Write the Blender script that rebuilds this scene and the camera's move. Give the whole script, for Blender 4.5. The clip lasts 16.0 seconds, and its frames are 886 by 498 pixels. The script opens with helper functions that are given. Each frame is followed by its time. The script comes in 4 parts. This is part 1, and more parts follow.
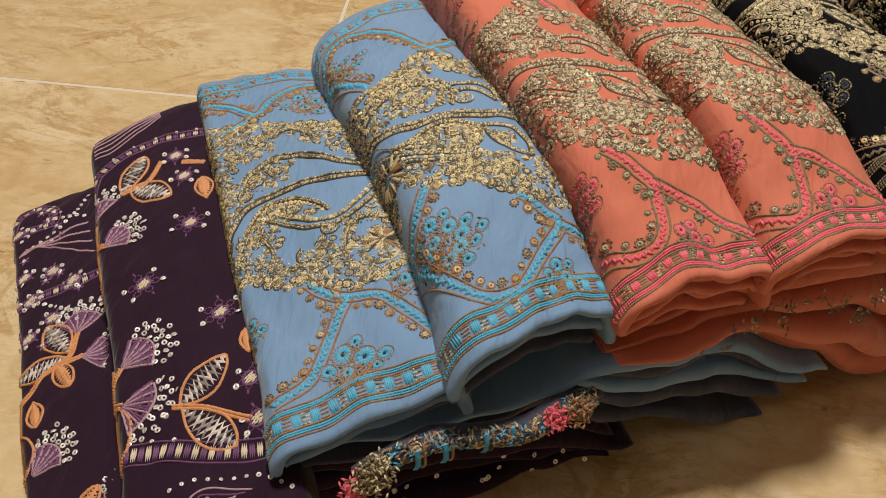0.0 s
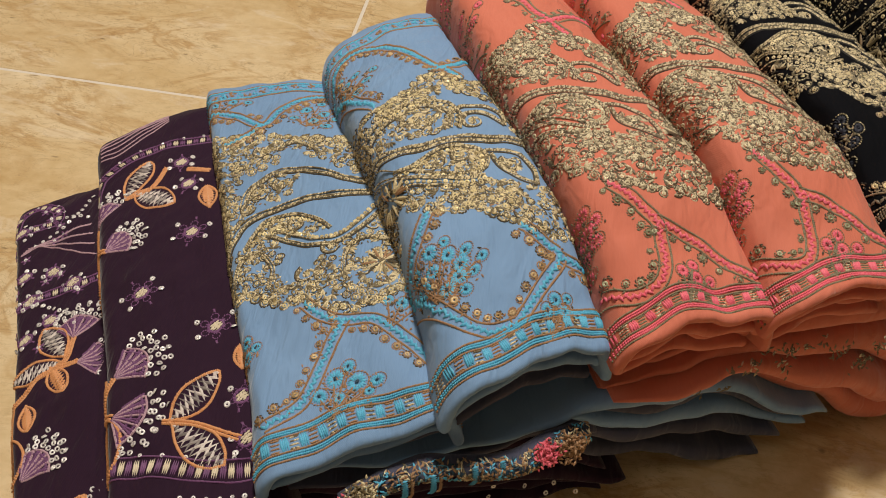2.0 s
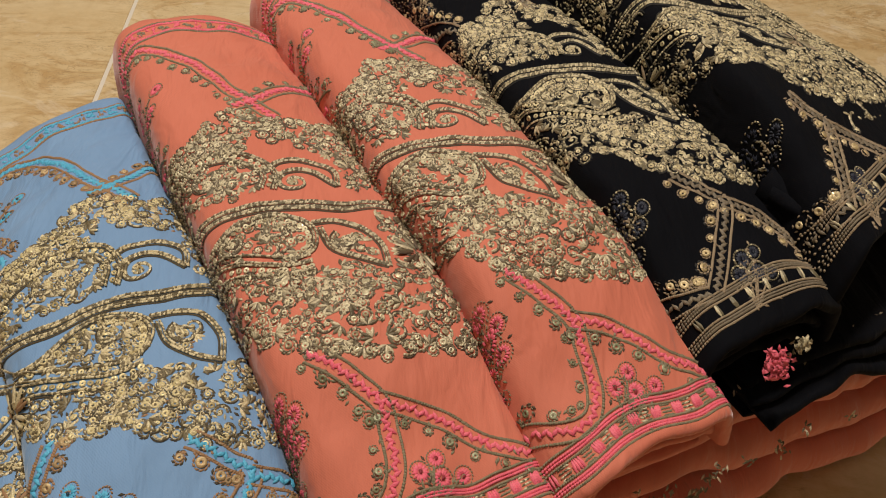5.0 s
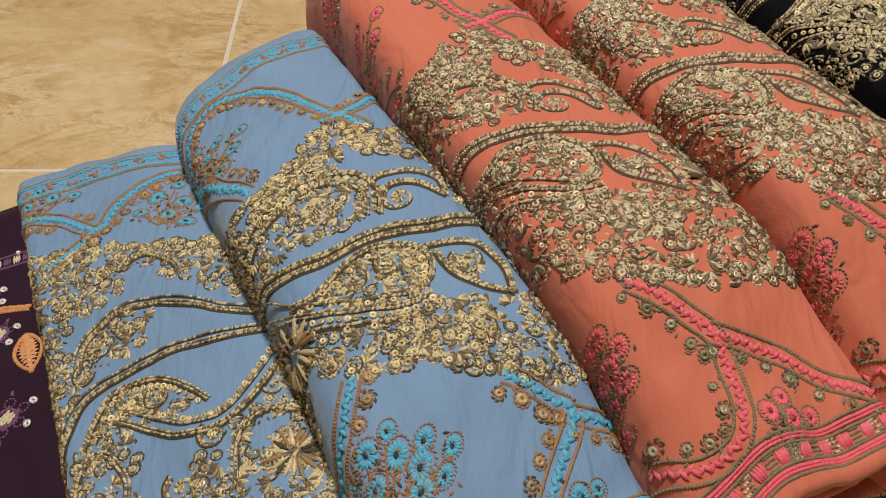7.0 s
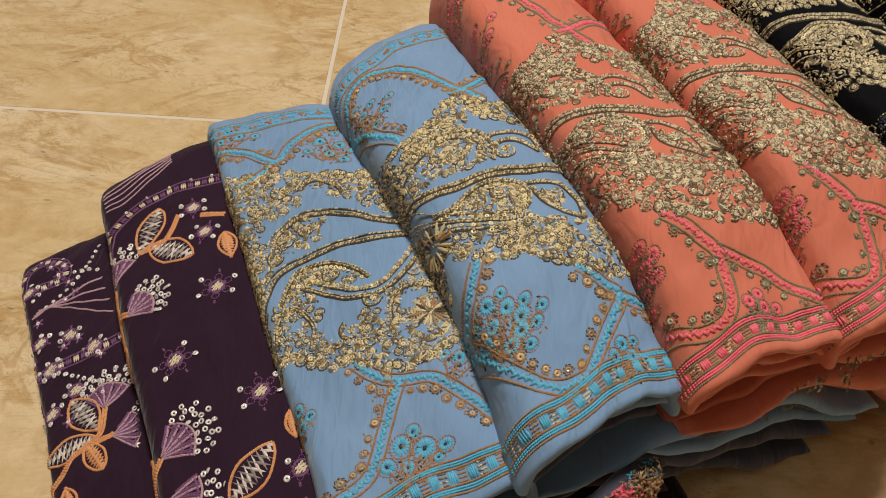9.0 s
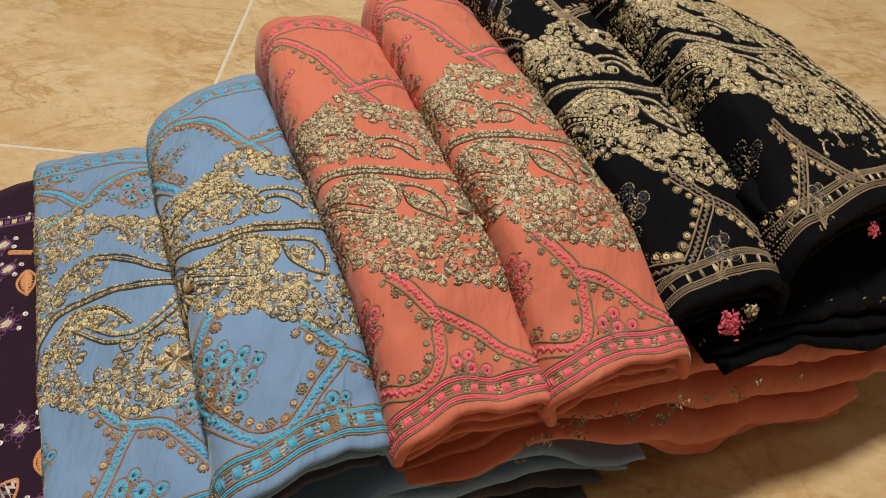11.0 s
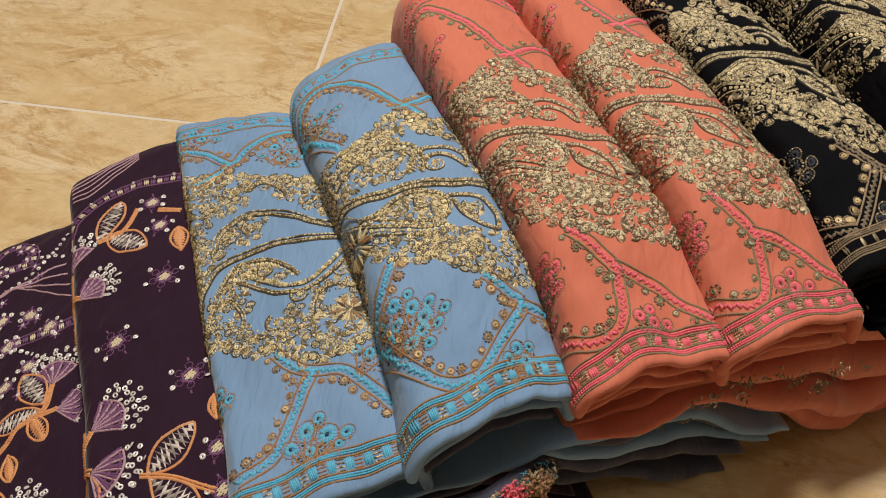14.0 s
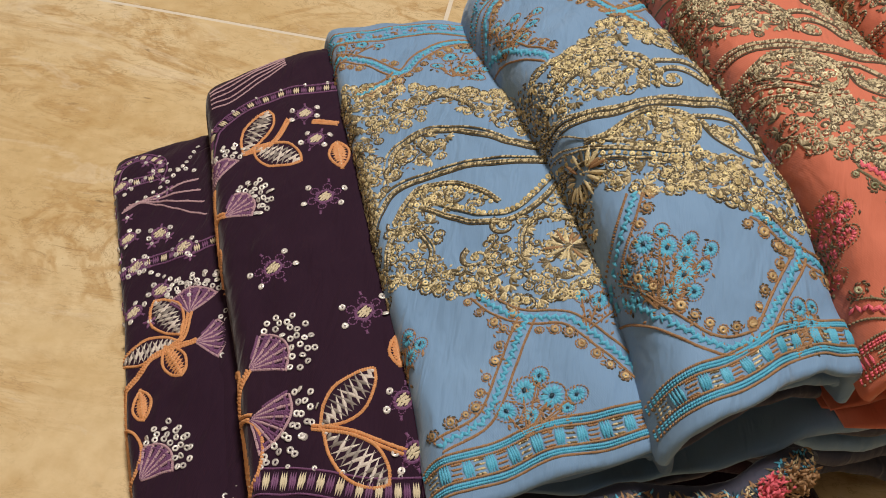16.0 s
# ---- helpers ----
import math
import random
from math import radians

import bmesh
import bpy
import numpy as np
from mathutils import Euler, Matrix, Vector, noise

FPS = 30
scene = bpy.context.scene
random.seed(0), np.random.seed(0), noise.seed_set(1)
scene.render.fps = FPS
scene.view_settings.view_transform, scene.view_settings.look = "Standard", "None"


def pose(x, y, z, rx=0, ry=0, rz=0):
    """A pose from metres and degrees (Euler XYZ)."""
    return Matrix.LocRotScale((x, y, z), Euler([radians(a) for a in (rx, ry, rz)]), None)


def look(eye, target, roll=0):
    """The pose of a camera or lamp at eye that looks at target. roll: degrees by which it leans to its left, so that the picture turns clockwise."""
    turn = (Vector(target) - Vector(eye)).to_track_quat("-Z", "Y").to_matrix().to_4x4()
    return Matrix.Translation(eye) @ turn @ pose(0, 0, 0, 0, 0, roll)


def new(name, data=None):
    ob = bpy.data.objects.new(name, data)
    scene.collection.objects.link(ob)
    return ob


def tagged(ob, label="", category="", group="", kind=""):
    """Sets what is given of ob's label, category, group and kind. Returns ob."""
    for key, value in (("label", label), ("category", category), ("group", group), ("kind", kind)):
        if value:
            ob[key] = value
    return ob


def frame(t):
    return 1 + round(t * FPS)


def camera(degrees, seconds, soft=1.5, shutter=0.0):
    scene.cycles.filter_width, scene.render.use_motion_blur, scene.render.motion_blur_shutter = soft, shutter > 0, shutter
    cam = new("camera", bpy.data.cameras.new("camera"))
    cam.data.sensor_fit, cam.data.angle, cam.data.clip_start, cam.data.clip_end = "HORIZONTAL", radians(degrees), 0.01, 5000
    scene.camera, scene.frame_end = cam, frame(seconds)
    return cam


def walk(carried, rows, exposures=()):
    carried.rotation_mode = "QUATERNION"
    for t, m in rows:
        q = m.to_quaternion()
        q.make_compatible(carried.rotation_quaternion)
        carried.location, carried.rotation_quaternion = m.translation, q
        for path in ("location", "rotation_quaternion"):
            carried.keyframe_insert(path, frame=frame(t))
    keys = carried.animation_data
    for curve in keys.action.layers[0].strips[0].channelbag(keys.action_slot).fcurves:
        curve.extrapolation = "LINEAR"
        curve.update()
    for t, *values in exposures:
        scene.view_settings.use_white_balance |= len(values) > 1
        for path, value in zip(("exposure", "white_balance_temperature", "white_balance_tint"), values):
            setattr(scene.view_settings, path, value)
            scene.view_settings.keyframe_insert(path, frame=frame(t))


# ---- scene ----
cam = camera(58.0, 16.0, soft=1.0)
PATH = [
    (0, (0.024, 0.009, 0.492), (0.013, 1.474, -0.87), 5.2),
    (0.5, (0.003, -0.012, 0.496), (-0.026, 1.442, -0.876), 5.9),
    (1, (-0.021, -0.015, 0.478), (-0.055, 1.441, -0.894), 6.7),
    (1.5, (-0.027, -0.015, 0.48), (-0.059, 1.444, -0.887), 7.3),
    (2, (0.028, 0.024, 0.502), (-0.007, 1.484, -0.864), 7.4),
    (2.5, (0.104, 0.067, 0.527), (0.087, 1.526, -0.841), 7.1),
    (3, (0.191, 0.136, 0.529), (0.233, 1.581, -0.854), 7.1),
    (5.3, (0.102, 0.191, 0.465), (0.316, 1.631, -0.907), 4.8),
    (5.5, (0.063, 0.18, 0.453), (0.272, 1.611, -0.928), 4.6),
    (6, (0.014, 0.193, 0.44), (0.206, 1.613, -0.956), 4.4),
    (6.5, (0.015, 0.208, 0.434), (0.173, 1.622, -0.971), 3.5),
    (7, (0.023, 0.207, 0.435), (0.149, 1.62, -0.975), 2.6),
    (7.5, (0.017, 0.2, 0.431), (0.118, 1.609, -0.985), 2.2),
    (8, (-0.01, 0.181, 0.43), (0.071, 1.578, -0.999), 2.5),
    (8.2, (-0.043, 0.155, 0.447), (0.041, 1.549, -0.986), 3.2),
    (10.3, (0.069, 0.037, 0.565), (0.084, 1.421, -0.879), 6.5),
    (10.5, (0.087, 0.046, 0.566), (0.109, 1.437, -0.872), 6.5),
    (11, (0.131, 0.081, 0.571), (0.178, 1.489, -0.849), 6.5),
    (11.5, (0.172, 0.11, 0.584), (0.237, 1.53, -0.824), 5.9),
    (12, (0.153, 0.113, 0.579), (0.225, 1.539, -0.823), 5.4),
    (12.5, (0.14, 0.105, 0.566), (0.204, 1.536, -0.83), 5.2),
    (13, (0.102, 0.087, 0.562), (0.146, 1.516, -0.837), 5.4),
    (13.5, (0.059, 0.06, 0.553), (0.083, 1.486, -0.85), 6.0),
    (14, (0.038, 0.049, 0.544), (0.036, 1.465, -0.868), 6.5),
    (14.5, (0.006, 0.041, 0.516), (-0.013, 1.45, -0.903), 7.3),
    (15, (-0.01, 0.032, 0.51), (-0.056, 1.428, -0.921), 7.7),
    (15.5, (-0.042, 0.052, 0.486), (-0.114, 1.423, -0.968), 7.9),
    (16, (-0.063, 0.085, 0.454), (-0.148, 1.432, -1.022), 8.0),
]
walk(cam, [(t, look(eye, target, roll)) for t, eye, target, roll in PATH],
     exposures=[(0, 0.0), (3, -0.04), (5.5, -0.16), (8, -0.14), (10.5, -0.06), (16, 0.0)])

# ---- light: a closed room with two ceiling panels ----
world = bpy.data.worlds.new("room_air")
scene.world = world
world.use_nodes = True
world.node_tree.nodes["Background"].inputs[0].default_value = (1.0, 0.93, 0.82, 1)
world.node_tree.nodes["Background"].inputs[1].default_value = 0.015


def area_lamp(name, place, target, size, watts, colour):
    data = bpy.data.lights.new(name, "AREA")
    data.shape, data.size, data.energy, data.color = "SQUARE", size, watts, colour
    ob = new(name, data)
    ob.matrix_world = look(place, target)
    return ob


area_lamp("ceiling_lamp", (-0.02, 0.86, 2.55), (0.0, 0.8, 0), 0.30, 62, (1.0, 0.95, 0.86))
area_lamp("ceiling_lamp", (-1.3, -0.6, 2.55), (-1.3, -0.6, 0), 0.5, 7, (1.0, 0.94, 0.84))


# ---- materials ----
class Nodes:
    """A short way to write a node material."""

    def __init__(self, name):
        self.mat = bpy.data.materials.new(name)
        self.mat.use_nodes = True
        self.tree = self.mat.node_tree
        self.out = self.tree.nodes["Principled BSDF"]

    def add(self, kind, settings=None, **sockets):
        n = self.tree.nodes.new(kind)
        for key, value in (settings or {}).items():
            setattr(n, key, value)
        for key, value in sockets.items():
            self.put(n.inputs[int(key[1:]) if key[0] == "i" and key[1:].isdigit() else key.replace("_", " ")], value)
        return n

    def put(self, socket, value):
        if isinstance(value, bpy.types.NodeSocket):
            self.tree.links.new(value, socket)
        else:
            socket.default_value = value

    def set(self, **sockets):
        for key, value in sockets.items():
            self.put(self.out.inputs[key.replace("_", " ")], value)
        return self

    def coords(self):
        return self.add("ShaderNodeTexCoord").outputs["Object"]

    def noise(self, scale, detail=4.0, rough=0.6, vector=None, distortion=0.0):
        n = self.add("ShaderNodeTexNoise", Scale=scale, Detail=detail, Roughness=rough, Distortion=distortion)
        self.tree.links.new(vector or self.coords(), n.inputs["Vector"])
        return n.outputs["Fac"]

    def ramp(self, fac, *stops):
        n = self.add("ShaderNodeValToRGB")
        self.put(n.inputs["Fac"], fac)
        while len(n.color_ramp.elements) < len(stops):
            n.color_ramp.elements.new(0.5)
        for e, (at, col) in zip(n.color_ramp.elements, stops):
            e.position, e.color = at, (*col, 1)
        return n.outputs["Color"]

    def mix(self, fac, a, b, blend="MIX"):
        n = self.add("ShaderNodeMix", {"data_type": "RGBA", "blend_type": blend})
        for socket, value in ((n.inputs[0], fac), (n.inputs[6], a), (n.inputs[7], b)):
            self.put(socket, value if isinstance(value, (bpy.types.NodeSocket, float)) else (*value, 1))
        return n.outputs[2]

    def bump(self, height, strength=0.3, distance=0.001, normal=None):
        n = self.add("ShaderNodeBump", Strength=strength, Distance=distance, Height=height)
        if normal is not None:
            self.put(n.inputs["Normal"], normal)
        return n.outputs["Normal"]


def cloth(name, dark, light, rough=0.75, sheen=0.25):
    """Thin crepe: a fine crinkle along the weave and slow shifts of tone."""
    m = Nodes(name)
    c = m.coords()
    slow = m.noise(18.0, 3, 0.5, c)
    weave = m.add("ShaderNodeTexWave", {"bands_direction": "DIAGONAL"}, Scale=420.0, Distortion=2.5, Detail=2.0)
    m.tree.links.new(c, weave.inputs["Vector"])
    stretched = m.add("ShaderNodeMapping", Rotation=(0, 0, 0.4), Scale=(900.0, 160.0, 400.0), Vector=c)
    crinkle = m.noise(1.0, 3, 0.7, stretched.outputs[0])
    col = m.mix(slow, dark, light)
    col = m.mix(m.ramp(crinkle, (0.35, (0.0, 0.0, 0.0)), (0.75, (0.16, 0.16, 0.16))), col, light)
    m.set(Base_Color=col, Roughness=rough, Sheen_Weight=sheen, Sheen_Roughness=0.4, Specular_IOR_Level=0.08 if light[0] < 0.04 else 0.25)
    soft = m.noise(1.0, 2, 0.5, m.add("ShaderNodeMapping", Rotation=(0, 0, 0.9), Scale=(90.0, 28.0, 40.0), Vector=c).outputs[0], 0.6)
    n = m.bump(soft, 0.65, 0.004)
    n = m.bump(crinkle, 0.4, 0.0006, n)
    n = m.bump(weave.outputs["Fac"], 0.12, 0.0002, n)
    m.set(Normal=n)
    return m.mat


def thread(name, dark, light, rough=0.55, metal=0.0):
    """Stitched thread: fine strands, each stitch a little lighter or darker."""
    m = Nodes(name)
    c = m.coords()
    strand = m.noise(1500.0, 2, 0.6, c)
    island = m.add("ShaderNodeNewGeometry").outputs["Random Per Island"]
    col = m.mix(strand, dark, light)
    if metal:
        # tarnished and bright strands lie side by side
        col = m.mix(m.ramp(island, (0.36, (0.0, 0.0, 0.0)), (0.56, (0.9, 0.9, 0.9))), col, [v * 0.42 for v in dark])
    else:
        col = m.mix(m.ramp(island, (0.0, (0.0, 0.0, 0.0)), (1.0, (0.5, 0.5, 0.5))), col, dark)
    m.set(Base_Color=col, Roughness=rough, Metallic=metal, Normal=m.bump(strand, 0.8, 0.0004))
    return m.mat


def sequin(name, dark, light, rough=0.42):
    m = Nodes(name)
    island = m.add("ShaderNodeNewGeometry").outputs["Random Per Island"]
    col = m.mix(island, dark, light)
    scratch = m.noise(1400.0, 3, 0.6)
    wear = m.ramp(scratch, (0.2, (rough - 0.1,) * 3), (0.8, (rough + 0.15,) * 3))
    shiny = m.ramp(island, (0.90, (0.0, 0.0, 0.0)), (0.91, (1.0, 1.0, 1.0)))
    m.set(Base_Color=col, Metallic=0.3, Roughness=m.mix(shiny, wear, (0.10, 0.10, 0.10)), Normal=m.bump(scratch, 0.7, 0.0005))
    return m.mat


def marble(name):
    m = Nodes(name)
    c = m.coords()
    warp = m.add("ShaderNodeMapping", Rotation=(0, 0, 0.45), Scale=(1.6, 3.6, 1.0), Vector=c).outputs[0]
    cloud = m.noise(2.2, 6, 0.6, warp, 0.8)
    fine = m.noise(60.0, 5, 0.65, c)
    vein = m.noise(3.0, 8, 0.62, warp, 1.6)
    base = m.ramp(cloud, (0.28, (0.54, 0.365, 0.165)), (0.46, (0.61, 0.435, 0.225)), (0.58, (0.65, 0.485, 0.275)), (0.72, (0.72, 0.575, 0.375)))
    line = m.ramp(vein, (0.455, (0.0, 0.0, 0.0)), (0.497, (0.75, 0.75, 0.75)), (0.505, (0.75, 0.75, 0.75)), (0.55, (0.0, 0.0, 0.0)))
    patch = m.ramp(m.noise(7.0, 4, 0.6, c), (0.36, (0.0, 0.0, 0.0)), (0.56, (1.0, 1.0, 1.0)))
    line = m.mix(1.0, line, patch, "MULTIPLY")
    col = m.mix(line, base, (0.42, 0.23, 0.07))
    hair = m.ramp(m.noise(9.0, 9, 0.7, warp, 2.4), (0.485, (0.0, 0.0, 0.0)), (0.5, (0.8, 0.8, 0.8)), (0.515, (0.0, 0.0, 0.0)))
    col = m.mix(m.mix(1.0, hair, patch, "MULTIPLY"), col, (0.26, 0.14, 0.05))
    pale = m.ramp(m.noise(4.0, 7, 0.65, warp, 2.0), (0.57, (0.0, 0.0, 0.0)), (0.63, (0.4, 0.4, 0.4)), (0.70, (0.0, 0.0, 0.0)))
    col = m.mix(pale, col, (0.72, 0.60, 0.45))
    pit = m.ramp(m.noise(95.0, 3, 0.55, m.add("ShaderNodeMapping", Rotation=(0, 0, 0.5), Scale=(0.45, 1.0, 1.0), Vector=c).outputs[0]), (0.66, (0.0, 0.0, 0.0)), (0.72, (0.8, 0.8, 0.8)))
    col = m.mix(m.mix(1.0, pit, patch, "MULTIPLY"), col, (0.16, 0.09, 0.03))
    col = m.mix(0.2, col, m.ramp(fine, (0.3, (0.35, 0.22, 0.1)), (0.7, (0.8, 0.65, 0.42))))
    m.set(Base_Color=col, Roughness=m.ramp(fine, (0.3, (0.30,) * 3), (0.7, (0.46,) * 3)), Normal=m.bump(fine, 0.05, 0.0005))
    return m.mat


def plain(name, colour, rough=0.8, scale=40.0):
    m = Nodes(name)
    f = m.noise(scale, 5, 0.6)
    m.set(Base_Color=m.mix(f, [v * 0.85 for v in colour], colour), Roughness=rough, Normal=m.bump(f, 0.1, 0.001))
    return m.mat


MARBLE = marble("cream_marble")
GROUT = plain("grout", (0.70, 0.61, 0.50), 0.85, 200.0)
PLASTER = plain("cream_plaster", (0.45, 0.40, 0.33), 0.9)
CLOTH = {
    "purple": cloth("aubergine_crepe", (0.018, 0.007, 0.016), (0.032, 0.013, 0.028), 0.8, 0.15),
    "blue": cloth("sky_blue_crepe", (0.145, 0.250, 0.415), (0.205, 0.328, 0.515)),
    "coral": cloth("coral_crepe", (0.52, 0.13, 0.074), (0.64, 0.19, 0.122)),
    "net": cloth("slate_blue_net", (0.036, 0.036, 0.058), (0.082, 0.082, 0.122), 0.85, 0.2),
    "black": cloth("black_crepe", (0.002, 0.002, 0.003), (0.0045, 0.0045, 0.0065), 0.85, 0.01),
}

# ---- setting ----


def mesh_object(name, bm, material, parent=None, label="", smooth=True):
    data = bpy.data.meshes.new(name)
    bm.to_mesh(data)
    bm.free()
    if smooth:
        data.polygons.foreach_set("use_smooth", [True] * len(data.polygons))
    data.materials.append(material)
    ob = new(name, data)
    ob.parent = parent
    if label:
        ob["label"] = label
    return ob


def box(bm, x0, x1, y0, y1, z0, z1):
    made = bmesh.ops.create_cube(bm, size=1)["verts"]
    for v in made:
        v.co = Vector((x0 + (v.co.x + 0.5) * (x1 - x0), y0 + (v.co.y + 0.5) * (y1 - y0), z0 + (v.co.z + 0.5) * (z1 - z0)))
    return made


bm = bmesh.new()
box(bm, -2.54, 2.26, -1.655, 3.145, -0.06, -0.0006)
tagged(mesh_object("floor", bm, GROUT, smooth=False), "pale grout bed under cream marble floor tiles", "floor", kind="structure")
FLOOR = bpy.data.objects["floor"]
for name, ext in (("wall_north", (-2.54, 2.26, 3.145, 3.245)), ("wall_south", (-2.54, 2.26, -1.755, -1.655)), ("wall_west", (-2.64, -2.54, -1.755, 3.245)), ("wall_east", (2.26, 2.36, -1.755, 3.245))):
    bm = bmesh.new()
    box(bm, *ext, -0.06, 2.7)
    tagged(mesh_object(name, bm, PLASTER, smooth=False), "plain cream plastered wall closing the room", "wall", kind="structure")
bm = bmesh.new()
box(bm, -2.64, 2.36, -1.755, 3.245, 2.7, 2.8)
tagged(mesh_object("ceiling", bm, PLASTER, smooth=False), "plain cream plastered ceiling of the room", "ceiling", kind="structure")

# ---- folded suits ----
# Along the stack the folds run with AX (away) and lie side by side with AC (across).
AX, AC = Vector((-0.38, 0.925, 0)), Vector((0.925, 0.38, 0))


def smooth(a, b, x):
    t = min(1.0, max(0.0, (x - a) / (b - a)))
    return t * t * (3 - 2 * t)


def between_three(abc, v):
    a, b, c = abc
    return a + (b - a) * smooth(0.0, 0.26, v) + (c - b) * smooth(0.55, 1.0, v)


class Lobe:
    """One soft fold of cloth. u runs across (0 to 1), v away (0 to 1). across, near, far: its place along AC at either end and along AX at either side; left, right, rise: heights of its two creases and of its back over them, at the near end, the middle and the far end; a: how soon the back is reached from the first side; power: how late it falls to the second; round_far: how far the far corners are cut off."""

    def __init__(self, across, near, far, left, right, rise, seed, a=0.25, power=3.0, round_far=(0.02, 0.008), drop=0.03):
        self.left, self.right, self.crown, self.seed, self.a, self.power, self.round_far, self.drop = left, right, rise, seed, a, power, round_far, drop
        (n0, n1), (f0, f1) = across
        self.c = [AC * n0 + AX * near[0], AC * n1 + AX * near[1], AC * f0 + AX * far[0], AC * f1 + AX * far[1]]
        self.width = ((self.c[1] - self.c[0]).length + (self.c[3] - self.c[2]).length) / 2
        self.length = ((self.c[2] - self.c[0]).length + (self.c[3] - self.c[1]).length) / 2

    def place(self, u, v):
        nl, nr, fl, fr = self.c
        vv = min(1.0, max(0.0, v))
        p = (nl * (1 - u) + nr * u) * (1 - v) + (fl * (1 - u) + fr * u) * v
        cut = self.round_far[0] * (1 - math.sqrt(1 - max(0.0, 1 - u / 0.30) ** 2)) + self.round_far[1] * (1 - math.sqrt(1 - max(0.0, 1 - (1 - u) / 0.35) ** 2))
        p -= AX * (cut * smooth(0.5, 1.0, vv))
        zl, zr, rise = (between_three(k, vv) for k in (self.left, self.right, self.crown))
        k = max(0.0, 1 - max(0.0, u) / self.a)
        up = (1 - k ** 2.3) ** 0.6
        fall = max(0.0, (u - self.a) / (1 - self.a))
        p.z = zl + (zr - zl) * u + rise * up * (1 - 0.88 * min(1.0, fall) ** self.power)
        p.z -= 0.026 * max(0.0, (u - 0.89) / 0.11) ** 2
        tuck = max(0.0, 1 - max(0.0, u) / 0.10) ** 2 * (0.15 + 0.85 * smooth(0.0, 0.16, v))
        p += AC * (0.007 * tuck - 0.0065 * (1 - u))
        p.z -= 0.014 * tuck
        end = min(1.0, max(0.0, (v - 0.955) / 0.095))
        p.z -= self.drop * (1 - math.sqrt(1 - end * end))
        p.z -= 0.006 * (1 - smooth(-0.03, 0.05, v))
        n = noise.noise(Vector((u * 2.2 + self.seed * 7.1, v * 5.0, self.seed)))
        m = noise.noise(Vector((u * 6.0 + self.seed * 3.3, v * 9.0 + u * 3, self.seed + 5.0)))
        c = noise.noise(Vector((u * 3.0 + v * 9.0 + self.seed, v * 26.0 - u * 5.0, self.seed + 2.0)))
        edge = 1 - min(1.0, abs(2 * u - 1)) ** 6
        p.z += (0.0024 * n + 0.0016 * m + 0.0015 * c) * edge
        wob = noise.noise(Vector((v * 4.0, self.seed * 2.7, 1.0))) + 0.5 * noise.noise(Vector((v * 11.0, self.seed * 1.7, 3.0)))
        p += AC * (0.0022 * wob)
        p += AX * (0.006 * noise.noise(Vector((u * 2.6, self.seed * 4.1, 2.0))) * (1 - vv))
        p.z += 0.005 * noise.noise(Vector((u * 4.0, self.seed * 3.7, 7.0))) * (1 - smooth(0.0, 0.14, v))
        return p

    def frame_at(self, u, v):
        e = 0.004
        p = self.place(u, v)
        du = (self.place(min(1, u + e), v) - self.place(max(0, u - e), v)).normalized()
        dv = (self.place(u, v + e) - self.place(u, v - e)).normalized()
        n = du.cross(dv).normalized()
        return p, du, n.cross(du).normalized(), n


LOBES = {
    "blue": [Lobe(((0.039, 0.152), (0.035, 0.146)), (0.247, 0.249), (0.625, 0.598), (0.106, 0.102, 0.108), (0.142, 0.156, 0.134), (0.013, 0.013, 0.010), 1, 0.12, 4.0, (0.006, 0.006), 0.04),
             Lobe(((0.139, 0.246), (0.129, 0.238)), (0.243, 0.259), (0.590, 0.620), (0.148, 0.155, 0.140), (0.160, 0.184, 0.178), (0.027, 0.033, 0.025), 2, 0.22, 2.6, (0.026, 0.006))],
    "coral": [Lobe(((0.240, 0.342), (0.229, 0.340)), (0.257, 0.256), (0.632, 0.622), (0.160, 0.180, 0.182), (0.178, 0.200, 0.196), (0.026, 0.035, 0.041), 3, 0.20, 2.6, (0.034, 0.024)),
              Lobe(((0.333, 0.434), (0.328, 0.430)), (0.255, 0.257), (0.645, 0.640), (0.172, 0.196, 0.198), (0.192, 0.212, 0.206), (0.024, 0.034, 0.036), 4, 0.20, 2.6, (0.034, 0.022))],
    "black": [Lobe(((0.421, 0.518), (0.421, 0.522)), (0.267, 0.269), (0.668, 0.680), (0.187, 0.210, 0.212), (0.200, 0.225, 0.222), (0.026, 0.026, 0.030), 5, 0.20, 2.6, (0.030, 0.010)),
              Lobe(((0.507, 0.752), (0.510, 0.735)), (0.270, 0.350), (0.693, 0.650), (0.204, 0.222, 0.216), (0.172, 0.168, 0.140), (0.042, 0.052, 0.050), 6, 0.09, 3.2, (0.020, 0.02))],
    "purple": [Lobe(((-0.102, -0.030), (-0.132, -0.040)), (0.214, 0.228), (0.596, 0.604), (0.008, 0.006, 0.008), (0.048, 0.046, 0.036), (0.015, 0.017, 0.012), 7, 0.14, 3.0, (0.008, 0.002), 0.02),
               Lobe(((-0.046, 0.060), (-0.058, 0.060)), (0.230, 0.232), (0.603, 0.625), (0.060, 0.060, 0.064), (0.092, 0.098, 0.098), (0.016, 0.021, 0.018), 8, 0.15, 4.0, (0.010, 0.006), 0.03)],
}


